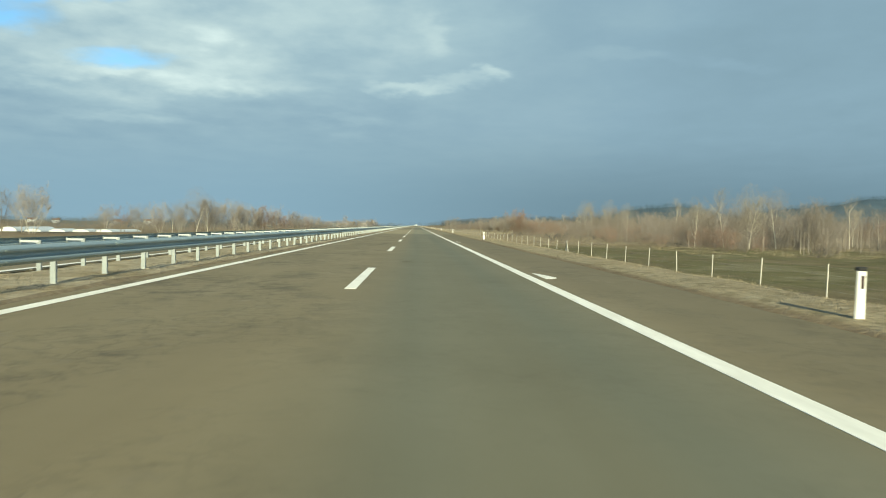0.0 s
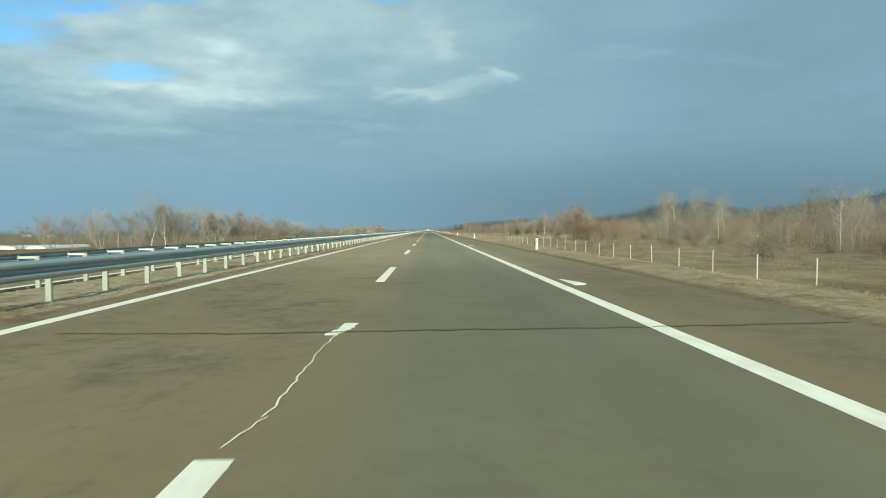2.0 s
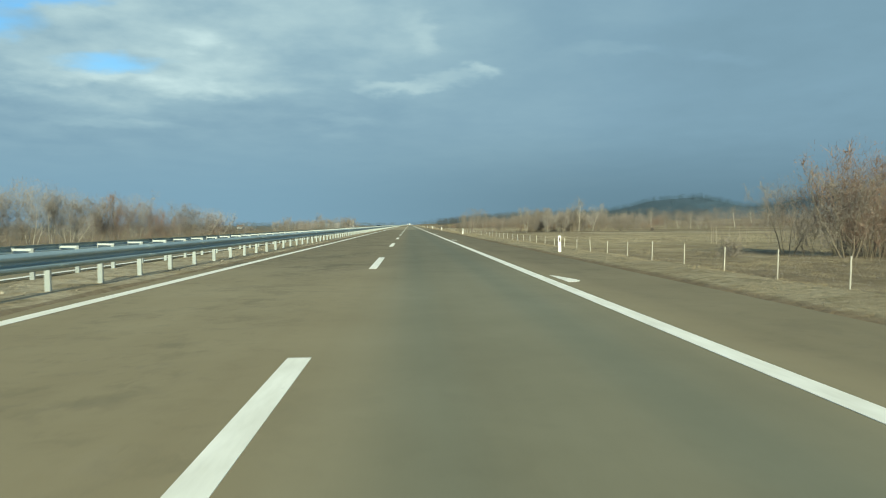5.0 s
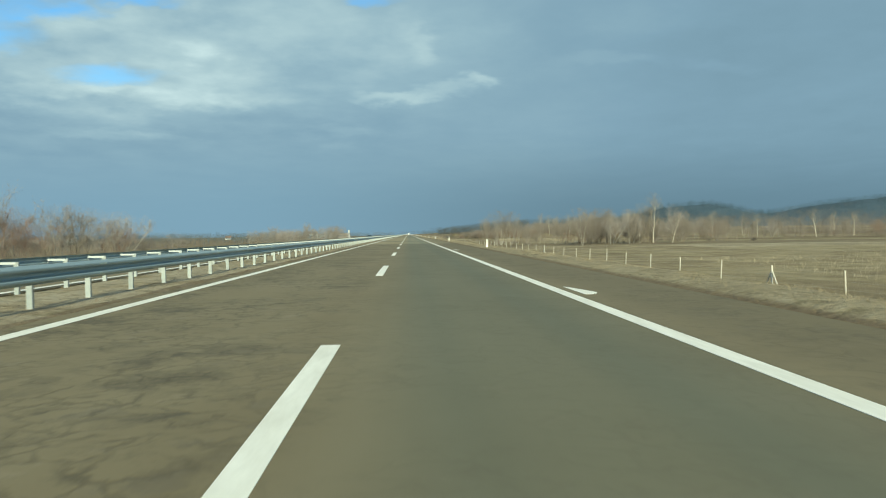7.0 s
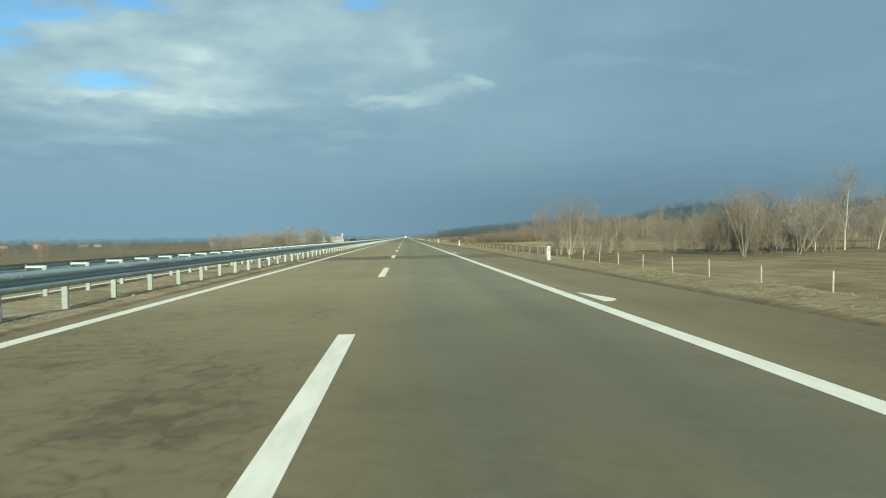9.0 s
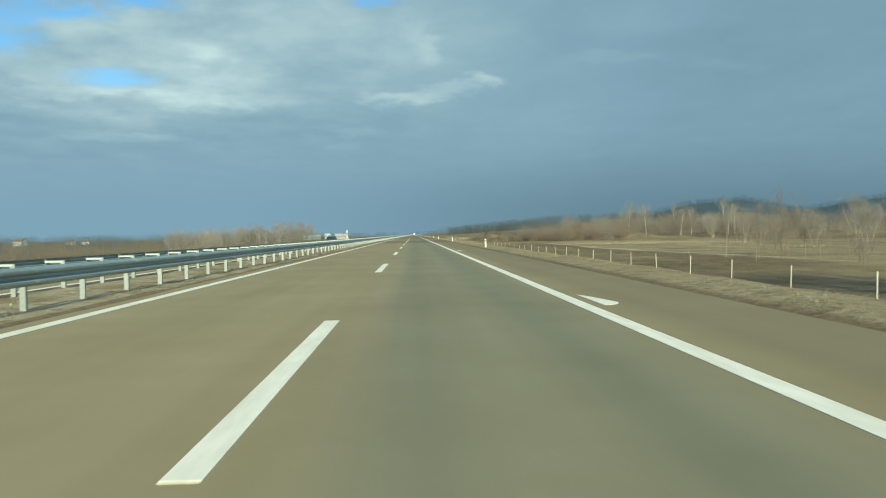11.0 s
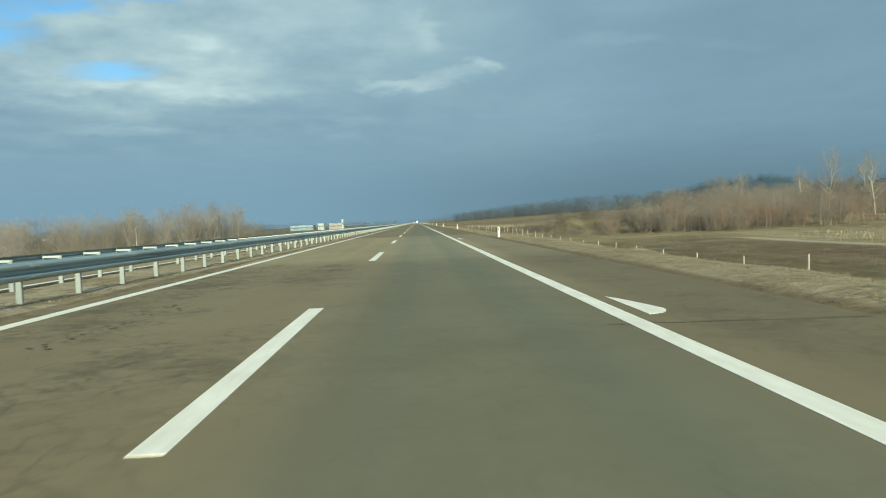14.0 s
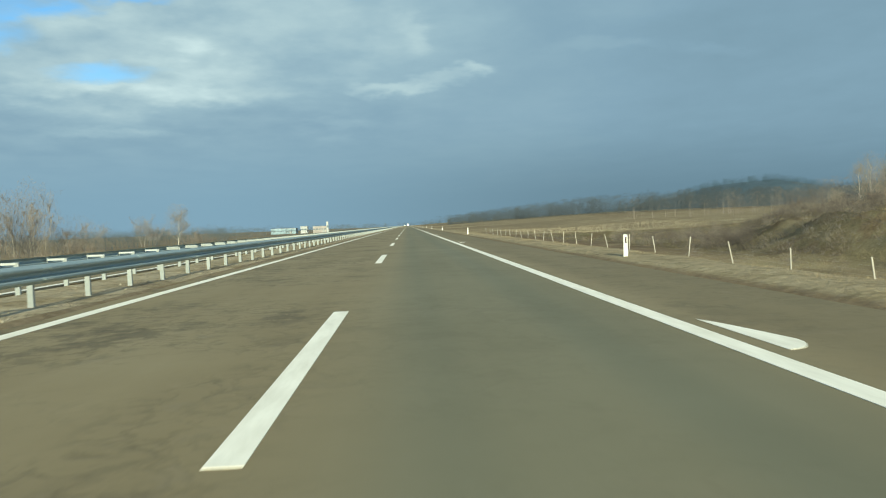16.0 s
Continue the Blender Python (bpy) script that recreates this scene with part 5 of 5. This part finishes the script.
# ---- stones on the median ----
def make_stones():
    """Loose pale stones and clods, each a small lump."""
    r = random.Random(61)
    V, F = [], []
    for _ in range(5200):
        x, y, k = r.uniform(-7.3, -4.5), r.uniform(-5, 640), r.uniform(0.008, 0.028) * (1.7 if r.random() < 0.05 else 1)
        z, n = lift(x, y), len(V)
        for a in range(5):
            ang = a * 1.257 + r.uniform(-0.3, 0.3)
            V.append((x + math.cos(ang) * k * r.uniform(0.7, 1.3), y + math.sin(ang) * k * r.uniform(0.7, 1.3), z - 0.01))
        V.append((x + r.uniform(-0.3, 0.3) * k, y + r.uniform(-0.3, 0.3) * k, z + k * r.uniform(0.6, 1.1)))
        F += [(n + a, n + (a + 1) % 5, n + 5) for a in range(5)]
    tagged(from_arrays("loose_stones", V, F, STONE), "pale loose stones and clods on the bare median", "stones", kind="stuff")


STONE = material("pale_stone", twigs((0.36, 0.32, 0.25), 0.5))
make_stones()

# ---- buildings and vehicles far off ----
# plaster and cladding colours dulled to imitate haze over the distance
WALL_WHITE = material("white_plaster", plain((0.44, 0.46, 0.47), 0.85, 0.0, 0.12, 1.0))
WALL_PINK = material("pink_plaster", plain((0.36, 0.33, 0.32), 0.85, 0.0, 0.15, 1.0))
WALL_BLUE = material("blue_cladding", plain((0.27, 0.37, 0.44), 0.5, 0.2, 0.15, 1.0))
ROOF_TILE = material("roof_tile", plain((0.17, 0.11, 0.085), 0.85, 0.0, 0.3, 2.0))
ROOF_GREY = material("roof_sheet", plain((0.38, 0.40, 0.41), 0.6, 0.3, 0.2, 1.0))
# far panes lifted to blue-grey, haze put into the glass colour
GLASS_HAZED = material("hazed_glass", plain((0.13, 0.17, 0.20), 0.4, 0.0, 0.2))
GLASS_DARK = material("dark_glass", plain((0.03, 0.04, 0.05), 0.1, 0.0, 0.2))
POLY = material("white_film", plain((0.55, 0.57, 0.57), 0.4, 0.0, 0.08, 1.0))
CAR_DARK = material("teal_car_paint", plain((0.060, 0.105, 0.112), 0.25, 0.3, 0.1, 1.0))
CAR_WHITE = material("white_car_paint", plain((0.75, 0.76, 0.76), 0.3, 0.0, 0.05, 1.0))
RUBBER = material("tyre_rubber", plain((0.02, 0.02, 0.02), 0.85))
LAMP_GLASS = material("lamp_glass", plain((0.70, 0.72, 0.72), 0.15, 0.0, 0.05))


def make_hall(x, y, w, d, h, wall, label, windows, roof):
    """A flat-roofed building with a band of windows on the side towards the road."""
    root = tagged(new("industrial_building"), label, "building")
    root.location = (x, y, lift(x, y))
    bm = bmesh.new()
    box(bm, (w, d, h + 1), (0, 0, h / 2 - 0.5), 0.05)
    part("wall", bm, wall, root)
    bm = bmesh.new()
    box(bm, (w + 0.6, d + 0.6, 0.5), (0, 0, h + 0.25), 0.08)
    part("roof", bm, roof, root)
    for i in range(windows):
        bm = bmesh.new()
        ww = w / windows
        box(bm, (ww * 0.72, 0.12, h * 0.22), (-w / 2 + ww * (i + 0.5), -d / 2 - 0.03, h * 0.58), 0.03)
        part("window", bm, GLASS_HAZED, root)
    bm = bmesh.new()
    box(bm, (3.2, 0.12, 3.4), (w * 0.3, -d / 2 - 0.04, 1.7), 0.03)
    part("door", bm, ROOF_GREY, root)
    return root


make_hall(-164, 1490, 33, 20, 7.0, WALL_BLUE, "long blue-grey industrial hall with a window band", 9, ROOF_GREY)
make_hall(-136, 1480, 9, 10, 9.0, WALL_WHITE, "white cube-shaped industrial building", 2, ROOF_GREY)
make_hall(-117, 1495, 18, 14, 8.5, WALL_PINK, "salmon-pink factory block with flat roof", 5, ROOF_GREY)
make_hall(-106, 1485, 2.6, 2.6, 14.0, WALL_WHITE, "slim white tower beside the factory", 1, ROOF_GREY)


def make_house(x, y, w, d, h, turn, wall, label):
    root = tagged(new("house"), label, "house")
    root.matrix_basis = pose(x, y, lift(x, y), 0, 0, turn)
    bm = bmesh.new()
    box(bm, (w, d, h + 0.6), (0, 0, h / 2 - 0.3), 0.02)
    vs = [bm.verts.new(v) for v in ((-w / 2, -d / 2, h), (-w / 2, d / 2, h), (-w / 2, 0, h + d * 0.34), (w / 2, -d / 2, h), (w / 2, d / 2, h), (w / 2, 0, h + d * 0.34))]
    bm.faces.new(vs[:3])
    bm.faces.new(vs[3:])
    part("wall", bm, wall, root)
    bm = bmesh.new()
    for s in (-1, 1):
        ang = math.atan2(d * 0.34, d / 2)
        ln = math.hypot(d / 2, d * 0.34) + 0.5
        box(bm, (w + 0.8, ln, 0.14), (0, s * (d / 4 + 0.12), h + d * 0.17 - 0.02), 0.02, Matrix.Rotation(-s * ang, 4, "X"))
    roof = part("roof", bm, ROOF_TILE, root)
    bm = bmesh.new()
    box(bm, (0.6, 0.6, 1.5), (w * 0.22, d * 0.12, h + d * 0.34 + 0.2), 0.03)
    part("chimney", bm, ROOF_TILE, roof)
    for sx in (-0.3, 0.05):
        bm = bmesh.new()
        box(bm, (1.1, 0.1, 1.3), (w * sx, -d / 2 - 0.02, h * 0.58), 0.02)
        part("window", bm, GLASS_DARK, root)
    bm = bmesh.new()
    box(bm, (1.0, 0.1, 2.1), (w * 0.33, -d / 2 - 0.02, 1.05), 0.02)
    part("door", bm, ROOF_TILE, root)
    return root


for x, y, w, d, h, turn, wall, label in ((-347, 900, 12, 9, 5.4, -15, WALL_WHITE, "white two-storey village house with a tiled roof"),
                                         (-400, 930, 11, 9, 4.2, 40, WALL_PINK, "salmon village house with a tiled roof"), (-470, 910, 12, 8, 4.4, 10, WALL_WHITE, "pale village house with red roof tiles"),
                                         (-215, 1010, 9, 8, 3.6, 0, WALL_WHITE, "little white house among bare trees"), (-540, 980, 14, 9, 5.2, 25, WALL_WHITE, "white village house near the field edge"), (-330, 985, 9, 7, 3.6, 12, WALL_WHITE, "white house behind a leafless hedge"),
                                         (-352, 1000, 10, 7, 3.6, -20, WALL_PINK, "salmon house behind a leafless hedge")):
    make_house(x * 1.35, y * 1.35, w, d, h, turn, wall, label)


def make_tunnel():
    """A plastic-covered growing tunnel on hoops."""
    root = tagged(new("polytunnel"), "white plastic-covered growing tunnel in the field", "greenhouse", "growing tunnels")
    bm = bmesh.new()
    n, r, ln = 14, 3.8, 34
    rows = []
    for y in (0, ln):
        rows.append([bm.verts.new((r * math.cos(math.pi * i / n), y, 0.95 * r * math.sin(math.pi * i / n) - 0.1)) for i in range(n + 1)])
    for i in range(n):
        bm.faces.new((rows[0][i], rows[1][i], rows[1][i + 1], rows[0][i + 1]))
    bm.faces.new(rows[0])
    bm.faces.new(list(reversed(rows[1])))
    bmesh.ops.recalc_face_normals(bm, faces=bm.faces)
    part("film_cover", bm, POLY, root)
    for k in range(8):
        bm = bmesh.new()
        rings = []
        for i in range(n + 1):
            a = math.pi * i / n
            rings.append([bm.verts.new(((r + e) * math.cos(a), k * ln / 7 + f, 0.95 * (r + e) * math.sin(a) - 0.1)) for e, f in ((0.01, -0.03), (0.06, -0.03), (0.06, 0.03), (0.01, 0.03))])
        for p, q in zip(rings, rings[1:]):
            for i in range(4):
                bm.faces.new((p[i], q[i], q[(i + 1) % 4], p[(i + 1) % 4]))
        part("hoop", bm, POST_STEEL, root)
    return root


tunnel = make_tunnel()
tunnel.matrix_basis = pose(-182, 305, lift(-182, 305)) @ Matrix.Diagonal((1, 1, 0.6, 1))
for i in range(1, 5):
    copy_thing(tunnel, pose(-182 + 9.2 * i, 305 + 3 * i, lift(-182 + 9.2 * i, 305)) @ Matrix.Diagonal((1, 1, 0.6, 1)))


def make_van(name, label, paint, ln, wd, ht, nose, x, y, turn):
    """A van: shell with tapered sides, glass, wheels, lamps; its nose points along -y before turning."""
    root = tagged(new(name), label, "vehicle")
    root.matrix_basis = pose(x, y, camber(x), 0, 0, turn)
    bm = bmesh.new()
    prof = ((-ln / 2, 0.32), (-ln / 2 + 0.02, 0.78), (-ln / 2 + nose, 1.02), (-ln / 2 + nose + 0.75, ht - 0.06), (-ln / 2 + nose + 1.1, ht), (ln / 2 - 0.25, ht - 0.03), (ln / 2 - 0.02, ht * 0.55), (ln / 2, 0.34))
    rings = []
    for sx in (-1, 1):
        rings.append([bm.verts.new((sx * (wd / 2 - max(0, z - 0.95) * 0.16), yy, z)) for yy, z in prof])
    n = len(prof)
    for i in range(n):
        j = (i + 1) % n
        bm.faces.new((rings[0][i], rings[0][j], rings[1][j], rings[1][i]))
    bm.faces.new(rings[0])
    bm.faces.new(list(reversed(rings[1])))
    bmesh.ops.recalc_face_normals(bm, faces=bm.faces)
    bmesh.ops.bevel(bm, geom=bm.edges[:], offset=0.06, segments=2, affect="EDGES")
    part("body", bm, paint, root)
    ang = math.atan2(ht - 1.08, 0.75)
    bm = bmesh.new()
    box(bm, (wd * 0.82, 0.02, (ht - 1.15) * 1.15), (0, -ln / 2 + nose + 0.34, (ht + 1.0) / 2), 0.005, Matrix.Rotation(-(math.pi / 2 - ang), 4, "X"))
    part("windscreen", bm, GLASS_DARK, root)
    for sx in (-1, 1):
        for k in range(3):
            bm = bmesh.new()
            box(bm, (0.03, (ln - nose - 1.6) / 3 * 0.9, ht * 0.26), (sx * (wd / 2 - 0.055), -ln / 2 + nose + 1.2 + (k + 0.5) * (ln - nose - 1.6) / 3, ht * 0.74), 0.01, Matrix.Rotation(-sx * 0.16, 4, "Y"))
            part("side_window", bm, GLASS_DARK, root)
        bm = bmesh.new()
        box(bm, (0.34, 0.08, 0.17), (sx * wd * 0.36, -ln / 2 + 0.02, 0.72), 0.02)
        part("headlight", bm, LAMP_GLASS, root)
        bm = bmesh.new()
        box(bm, (0.16, 0.08, 0.34), (sx * wd * 0.42, ln / 2 - 0.04, 0.85), 0.02)
        part("tail_light", bm, REFLECTOR, root)
        for yy in (-ln * 0.31, ln * 0.30):
            bm = bmesh.new()
            bmesh.ops.create_cone(bm, cap_ends=True, segments=20, radius1=0.32, radius2=0.32, depth=0.21, matrix=Matrix.Translation((sx * (wd / 2 - 0.11), yy, 0.325)) @ Matrix.Rotation(math.pi / 2, 4, "Y"))
            wheel = part("wheel", bm, RUBBER, root)
            bm = bmesh.new()
            bmesh.ops.create_cone(bm, cap_ends=True, segments=16, radius1=0.2, radius2=0.18, depth=0.23, matrix=Matrix.Translation((sx * (wd / 2 - 0.11), yy, 0.325)) @ Matrix.Rotation(math.pi / 2, 4, "Y"))
            part("rim", bm, POST_STEEL, wheel)
    return root


def make_car(x, y):
    """An estate car coming the other way: lower body, glasshouse, roof, glass, lamps and wheels; its nose points along -y."""
    root = tagged(new("car"), "teal-grey estate car driving on the opposite carriageway", "vehicle")
    root.matrix_basis = pose(x, y, camber(x) + 0.002, 0, -2.9, 0)

    def loft(name, prof, half, paint, bevel, label=""):
        """A side profile of (y, z, half width) joined across the car."""
        bm = bmesh.new()
        rings = [[bm.verts.new((s * w * half, yy, zz)) for yy, zz, w in prof] for s in (-1, 1)]
        n = len(prof)
        for i in range(n):
            j = (i + 1) % n
            bm.faces.new((rings[0][i], rings[0][j], rings[1][j], rings[1][i]))
        bm.faces.new(rings[0])
        bm.faces.new(list(reversed(rings[1])))
        bmesh.ops.recalc_face_normals(bm, faces=bm.faces)
        bmesh.ops.bevel(bm, geom=bm.edges[:], offset=bevel, segments=2, affect="EDGES")
        return part(name, bm, paint, root, label)

    body = ((-2.24, 0.30, 0.86), (-2.26, 0.52, 0.90), (-2.16, 0.70, 0.92), (-1.05, 0.90, 0.98), (1.95, 0.94, 0.98), (2.22, 0.84, 0.94), (2.24, 0.36, 0.90), (1.6, 0.22, 0.94), (-1.7, 0.22, 0.94))
    loft("body", body, 0.89, CAR_DARK, 0.035)
    glass = ((-1.12, 0.88, 0.90), (-0.28, 1.33, 0.74), (1.72, 1.34, 0.74), (2.10, 0.92, 0.88))
    loft("glasshouse", glass, 0.89, GLASS_DARK, 0.02, "dark tinted windows")
    roof = ((-0.34, 1.325, 0.75), (0.2, 1.39, 0.72), (1.3, 1.39, 0.72), (1.80, 1.325, 0.75))
    loft("roof", roof, 0.89, CAR_DARK, 0.012)
    for s in (-1, 1):
        for y0, z0, y1, z1 in ((-1.10, 0.90, -0.30, 1.33), (0.34, 0.92, 0.38, 1.33), (1.28, 0.92, 1.20, 1.33), (2.08, 0.93, 1.74, 1.33)):
            bm = bmesh.new()
            ln = math.hypot(y1 - y0, z1 - z0)
            box(bm, (0.035, 0.07, ln), (0, 0, 0), 0.008)
            pillar = part("pillar", bm, CAR_DARK, root)
            pillar.matrix_basis = Matrix.Translation((s * 0.735, (y0 + y1) / 2, (z0 + z1) / 2)) @ Matrix.Rotation(-s * 0.30, 4, "Y") @ Matrix.Rotation(-math.atan2(y1 - y0, z1 - z0), 4, "X")
        bm = bmesh.new()
        box(bm, (0.40, 0.10, 0.15), (s * 0.58, -2.20, 0.62), 0.025)
        part("headlight", bm, LAMP_GLASS, root)
        bm = bmesh.new()
        box(bm, (0.18, 0.06, 0.26), (s * 0.70, 2.22, 0.74), 0.02)
        part("tail_light", bm, REFLECTOR, root)
        bm = bmesh.new()
        box(bm, (0.20, 0.10, 0.13), (s * 0.96, -0.78, 0.96), 0.03)
        part("wing_mirror", bm, CAR_DARK, root)
        for yy in (-1.42, 1.30):
            bm = bmesh.new()
            bmesh.ops.create_cone(bm, cap_ends=True, segments=22, radius1=0.31, radius2=0.31, depth=0.2, matrix=Matrix.Translation((s * 0.80, yy, 0.31)) @ Matrix.Rotation(math.pi / 2, 4, "Y"))
            wheel = part("wheel", bm, RUBBER, root)
            bm = bmesh.new()
            bmesh.ops.create_cone(bm, cap_ends=True, segments=16, radius1=0.2, radius2=0.19, depth=0.22, matrix=Matrix.Translation((s * 0.80, yy, 0.31)) @ Matrix.Rotation(math.pi / 2, 4, "Y"))
            part("rim", bm, POST_STEEL, wheel)
    bm = bmesh.new()
    box(bm, (0.9, 0.05, 0.14), (0, -2.235, 0.52), 0.02)
    part("grille", bm, BLACK_PLASTIC, root)
    return root


make_car(-14.2, 504.5)
make_van("delivery_van", "white delivery van far ahead on the road", CAR_WHITE, 6.0, 2.1, 2.6, 0.8, 1.9, 1250, 180)
make_van("car", "small white car far ahead in the fast lane", CAR_WHITE, 4.2, 1.75, 1.5, 1.2, -1.9, 1380, 180)


# ---- cracks, seams and spilt paint on the road ----
SEAMS = (0, 5, 6, 7, 8, 9, 10, 11, 15)      # straight sawn joints among the cracks
TAR = material("open_crack", plain((0.108, 0.090, 0.058), 0.95, 0.0, 0.4, 14.0))


def trail(name, label, mat, pts, w, wobble, seed, broken=0.0, rough=0.10):
    """A thin uneven strip lying on the road along a line of the plan; where broken, a chain of ragged crumbled spots."""
    top = 0.0025 + 0.0008 * (seed % 6)
    r = random.Random(seed)
    bm = bmesh.new()
    prev, fat, count = None, 1.0, 0
    for (xa, ya), (xb, yb) in zip(pts, pts[1:]):
        dx, dy = xb - xa, yb - ya
        ln = math.hypot(dx, dy)
        n = max(2, int(ln / (0.05 if broken else 0.12)))
        for k in range(n + 1):
            f = k / n
            o = r.gauss(0, wobble)
            x, y = xa + dx * f - dy / ln * o, ya + dy * f + dx / ln * o
            fat = max(0.12, fat + r.gauss(0, rough) + 0.15 * (1.0 - fat))
            h = w * fat / 2
            if broken:
                if r.random() < broken:
                    continue
                count += 1
                if r.random() < 0.25:      # crumbs beside the crack
                    x, y, h = x + r.gauss(0, w * 1.6), y + r.gauss(0, w * 1.6), h * 0.6
                sides = r.randrange(5, 8)
                z = top + 0.0002 * (count % 9)
                bm.faces.new([bm.verts.new((x + math.cos(a) * h * q, y + math.sin(a) * h * q, z)) for a, q in ((2 * math.pi * s / sides, r.uniform(0.45, 1.25)) for s in range(sides))])
                continue
            a = bm.verts.new((x - dy / ln * h, y + dx / ln * h, top))
            b = bm.verts.new((x + dy / ln * h, y - dx / ln * h, top))
            if prev:
                bm.faces.new((prev[0], a, b, prev[1]))
            prev = (a, b)
    bmesh.ops.delete(bm, geom=[v for v in bm.verts if not v.link_faces], context="VERTS")
    bmesh.ops.recalc_face_normals(bm, faces=bm.faces)
    return tagged(part(name, bm, mat), label, "road marking" if mat is PAINT else "crack", kind="structure")


for k, (pts, w, wob) in enumerate(((((5.12, 112.0), (5.10, 119.4), (5.05, 121.6), (4.95, 123.4), (6.2, 123.4)), 0.045, 0.02),
                                   (((0.35, 117.2), (0.84, 117.15), (1.25, 117.2)), 0.055, 0.03), (((0.84, 117.1), (0.95, 116.3), (1.15, 115.6), (1.5, 115.4)), 0.035, 0.04),
                                   (((-1.3, 26.6), (-1.02, 27.8), (-0.96, 29.1), (-0.81, 30.6), (-0.89, 32.5), (-0.6, 34.5)), 0.05, 0.05),
                                   (((-2.6, 27.0), (-1.6, 27.4), (-1.02, 27.8)), 0.06, 0.04), (((-3.2, 66.2), (-1.0, 66.0), (1.6, 66.1), (3.4, 66.1), (6.1, 66.3)), 0.05, 0.02),
                                   (((-4.3, JOINT_Y), (0.0, JOINT_Y), (6.15, JOINT_Y)), 0.016, 0.006), (((-4.3, 144.7), (-1.5, 144.7), (0.1, 144.8)), 0.05, 0.02),
                                   (((0.74, 11.36), (0.92, 11.33), (1.10, 11.36)), 0.07, 0.012), (((0.72, 10.72), (0.95, 10.75), (1.16, 10.72)), 0.09, 0.012), (((0.70, 11.03), (0.98, 11.00)), 0.08, 0.012), (((1.42, 10.62), (1.60, 10.65)), 0.06, 0.012),
                                   (((-1.82, 346.99), (-1.39, 346.87), (-1.08, 346.45), (-0.58, 346.21), (-0.14, 346.21)), 0.05, 0.02), (((-0.79, 345.61), (-0.53, 345.89), (-0.41, 346.15)), 0.05, 0.02), (((-3.4, 344.6), (-2.3, 345.1), (-1.2, 344.7)), 0.05, 0.04),
                                   (((3.4, 491.2), (6.1, 491.0)), 0.04, 0.02), (((-2.9, 488.0), (-2.6, 490.5), (-2.3, 494.0), (-2.4, 498.0)), 0.028, 0.09))):
    trail("road_crack", "dark open crack across the worn asphalt", TAR, pts, *((w, wob, k) if k in SEAMS else (w * 1.9, wob * 1.5, k, 0.22, 0.35)))
trail("paint_trail", "thin wavy trail of spilt white road paint", PAINT, ((-0.02, 61.9), (0.07, 62.5), (0.06, 63.9), (0.03, 65.0), (0.08, 65.9)), 0.011, 0.008, 77)
trail("paint_splash", "small blotch of spilt white road paint", PAINT, ((0.02, 65.8), (0.10, 66.4), (0.16, 66.8)), 0.16, 0.03, 78)
trail("paint_splash", "small blotch of spilt white road paint", PAINT, ((-0.02, 61.2), (0.05, 61.6)), 0.10, 0.02, 79)
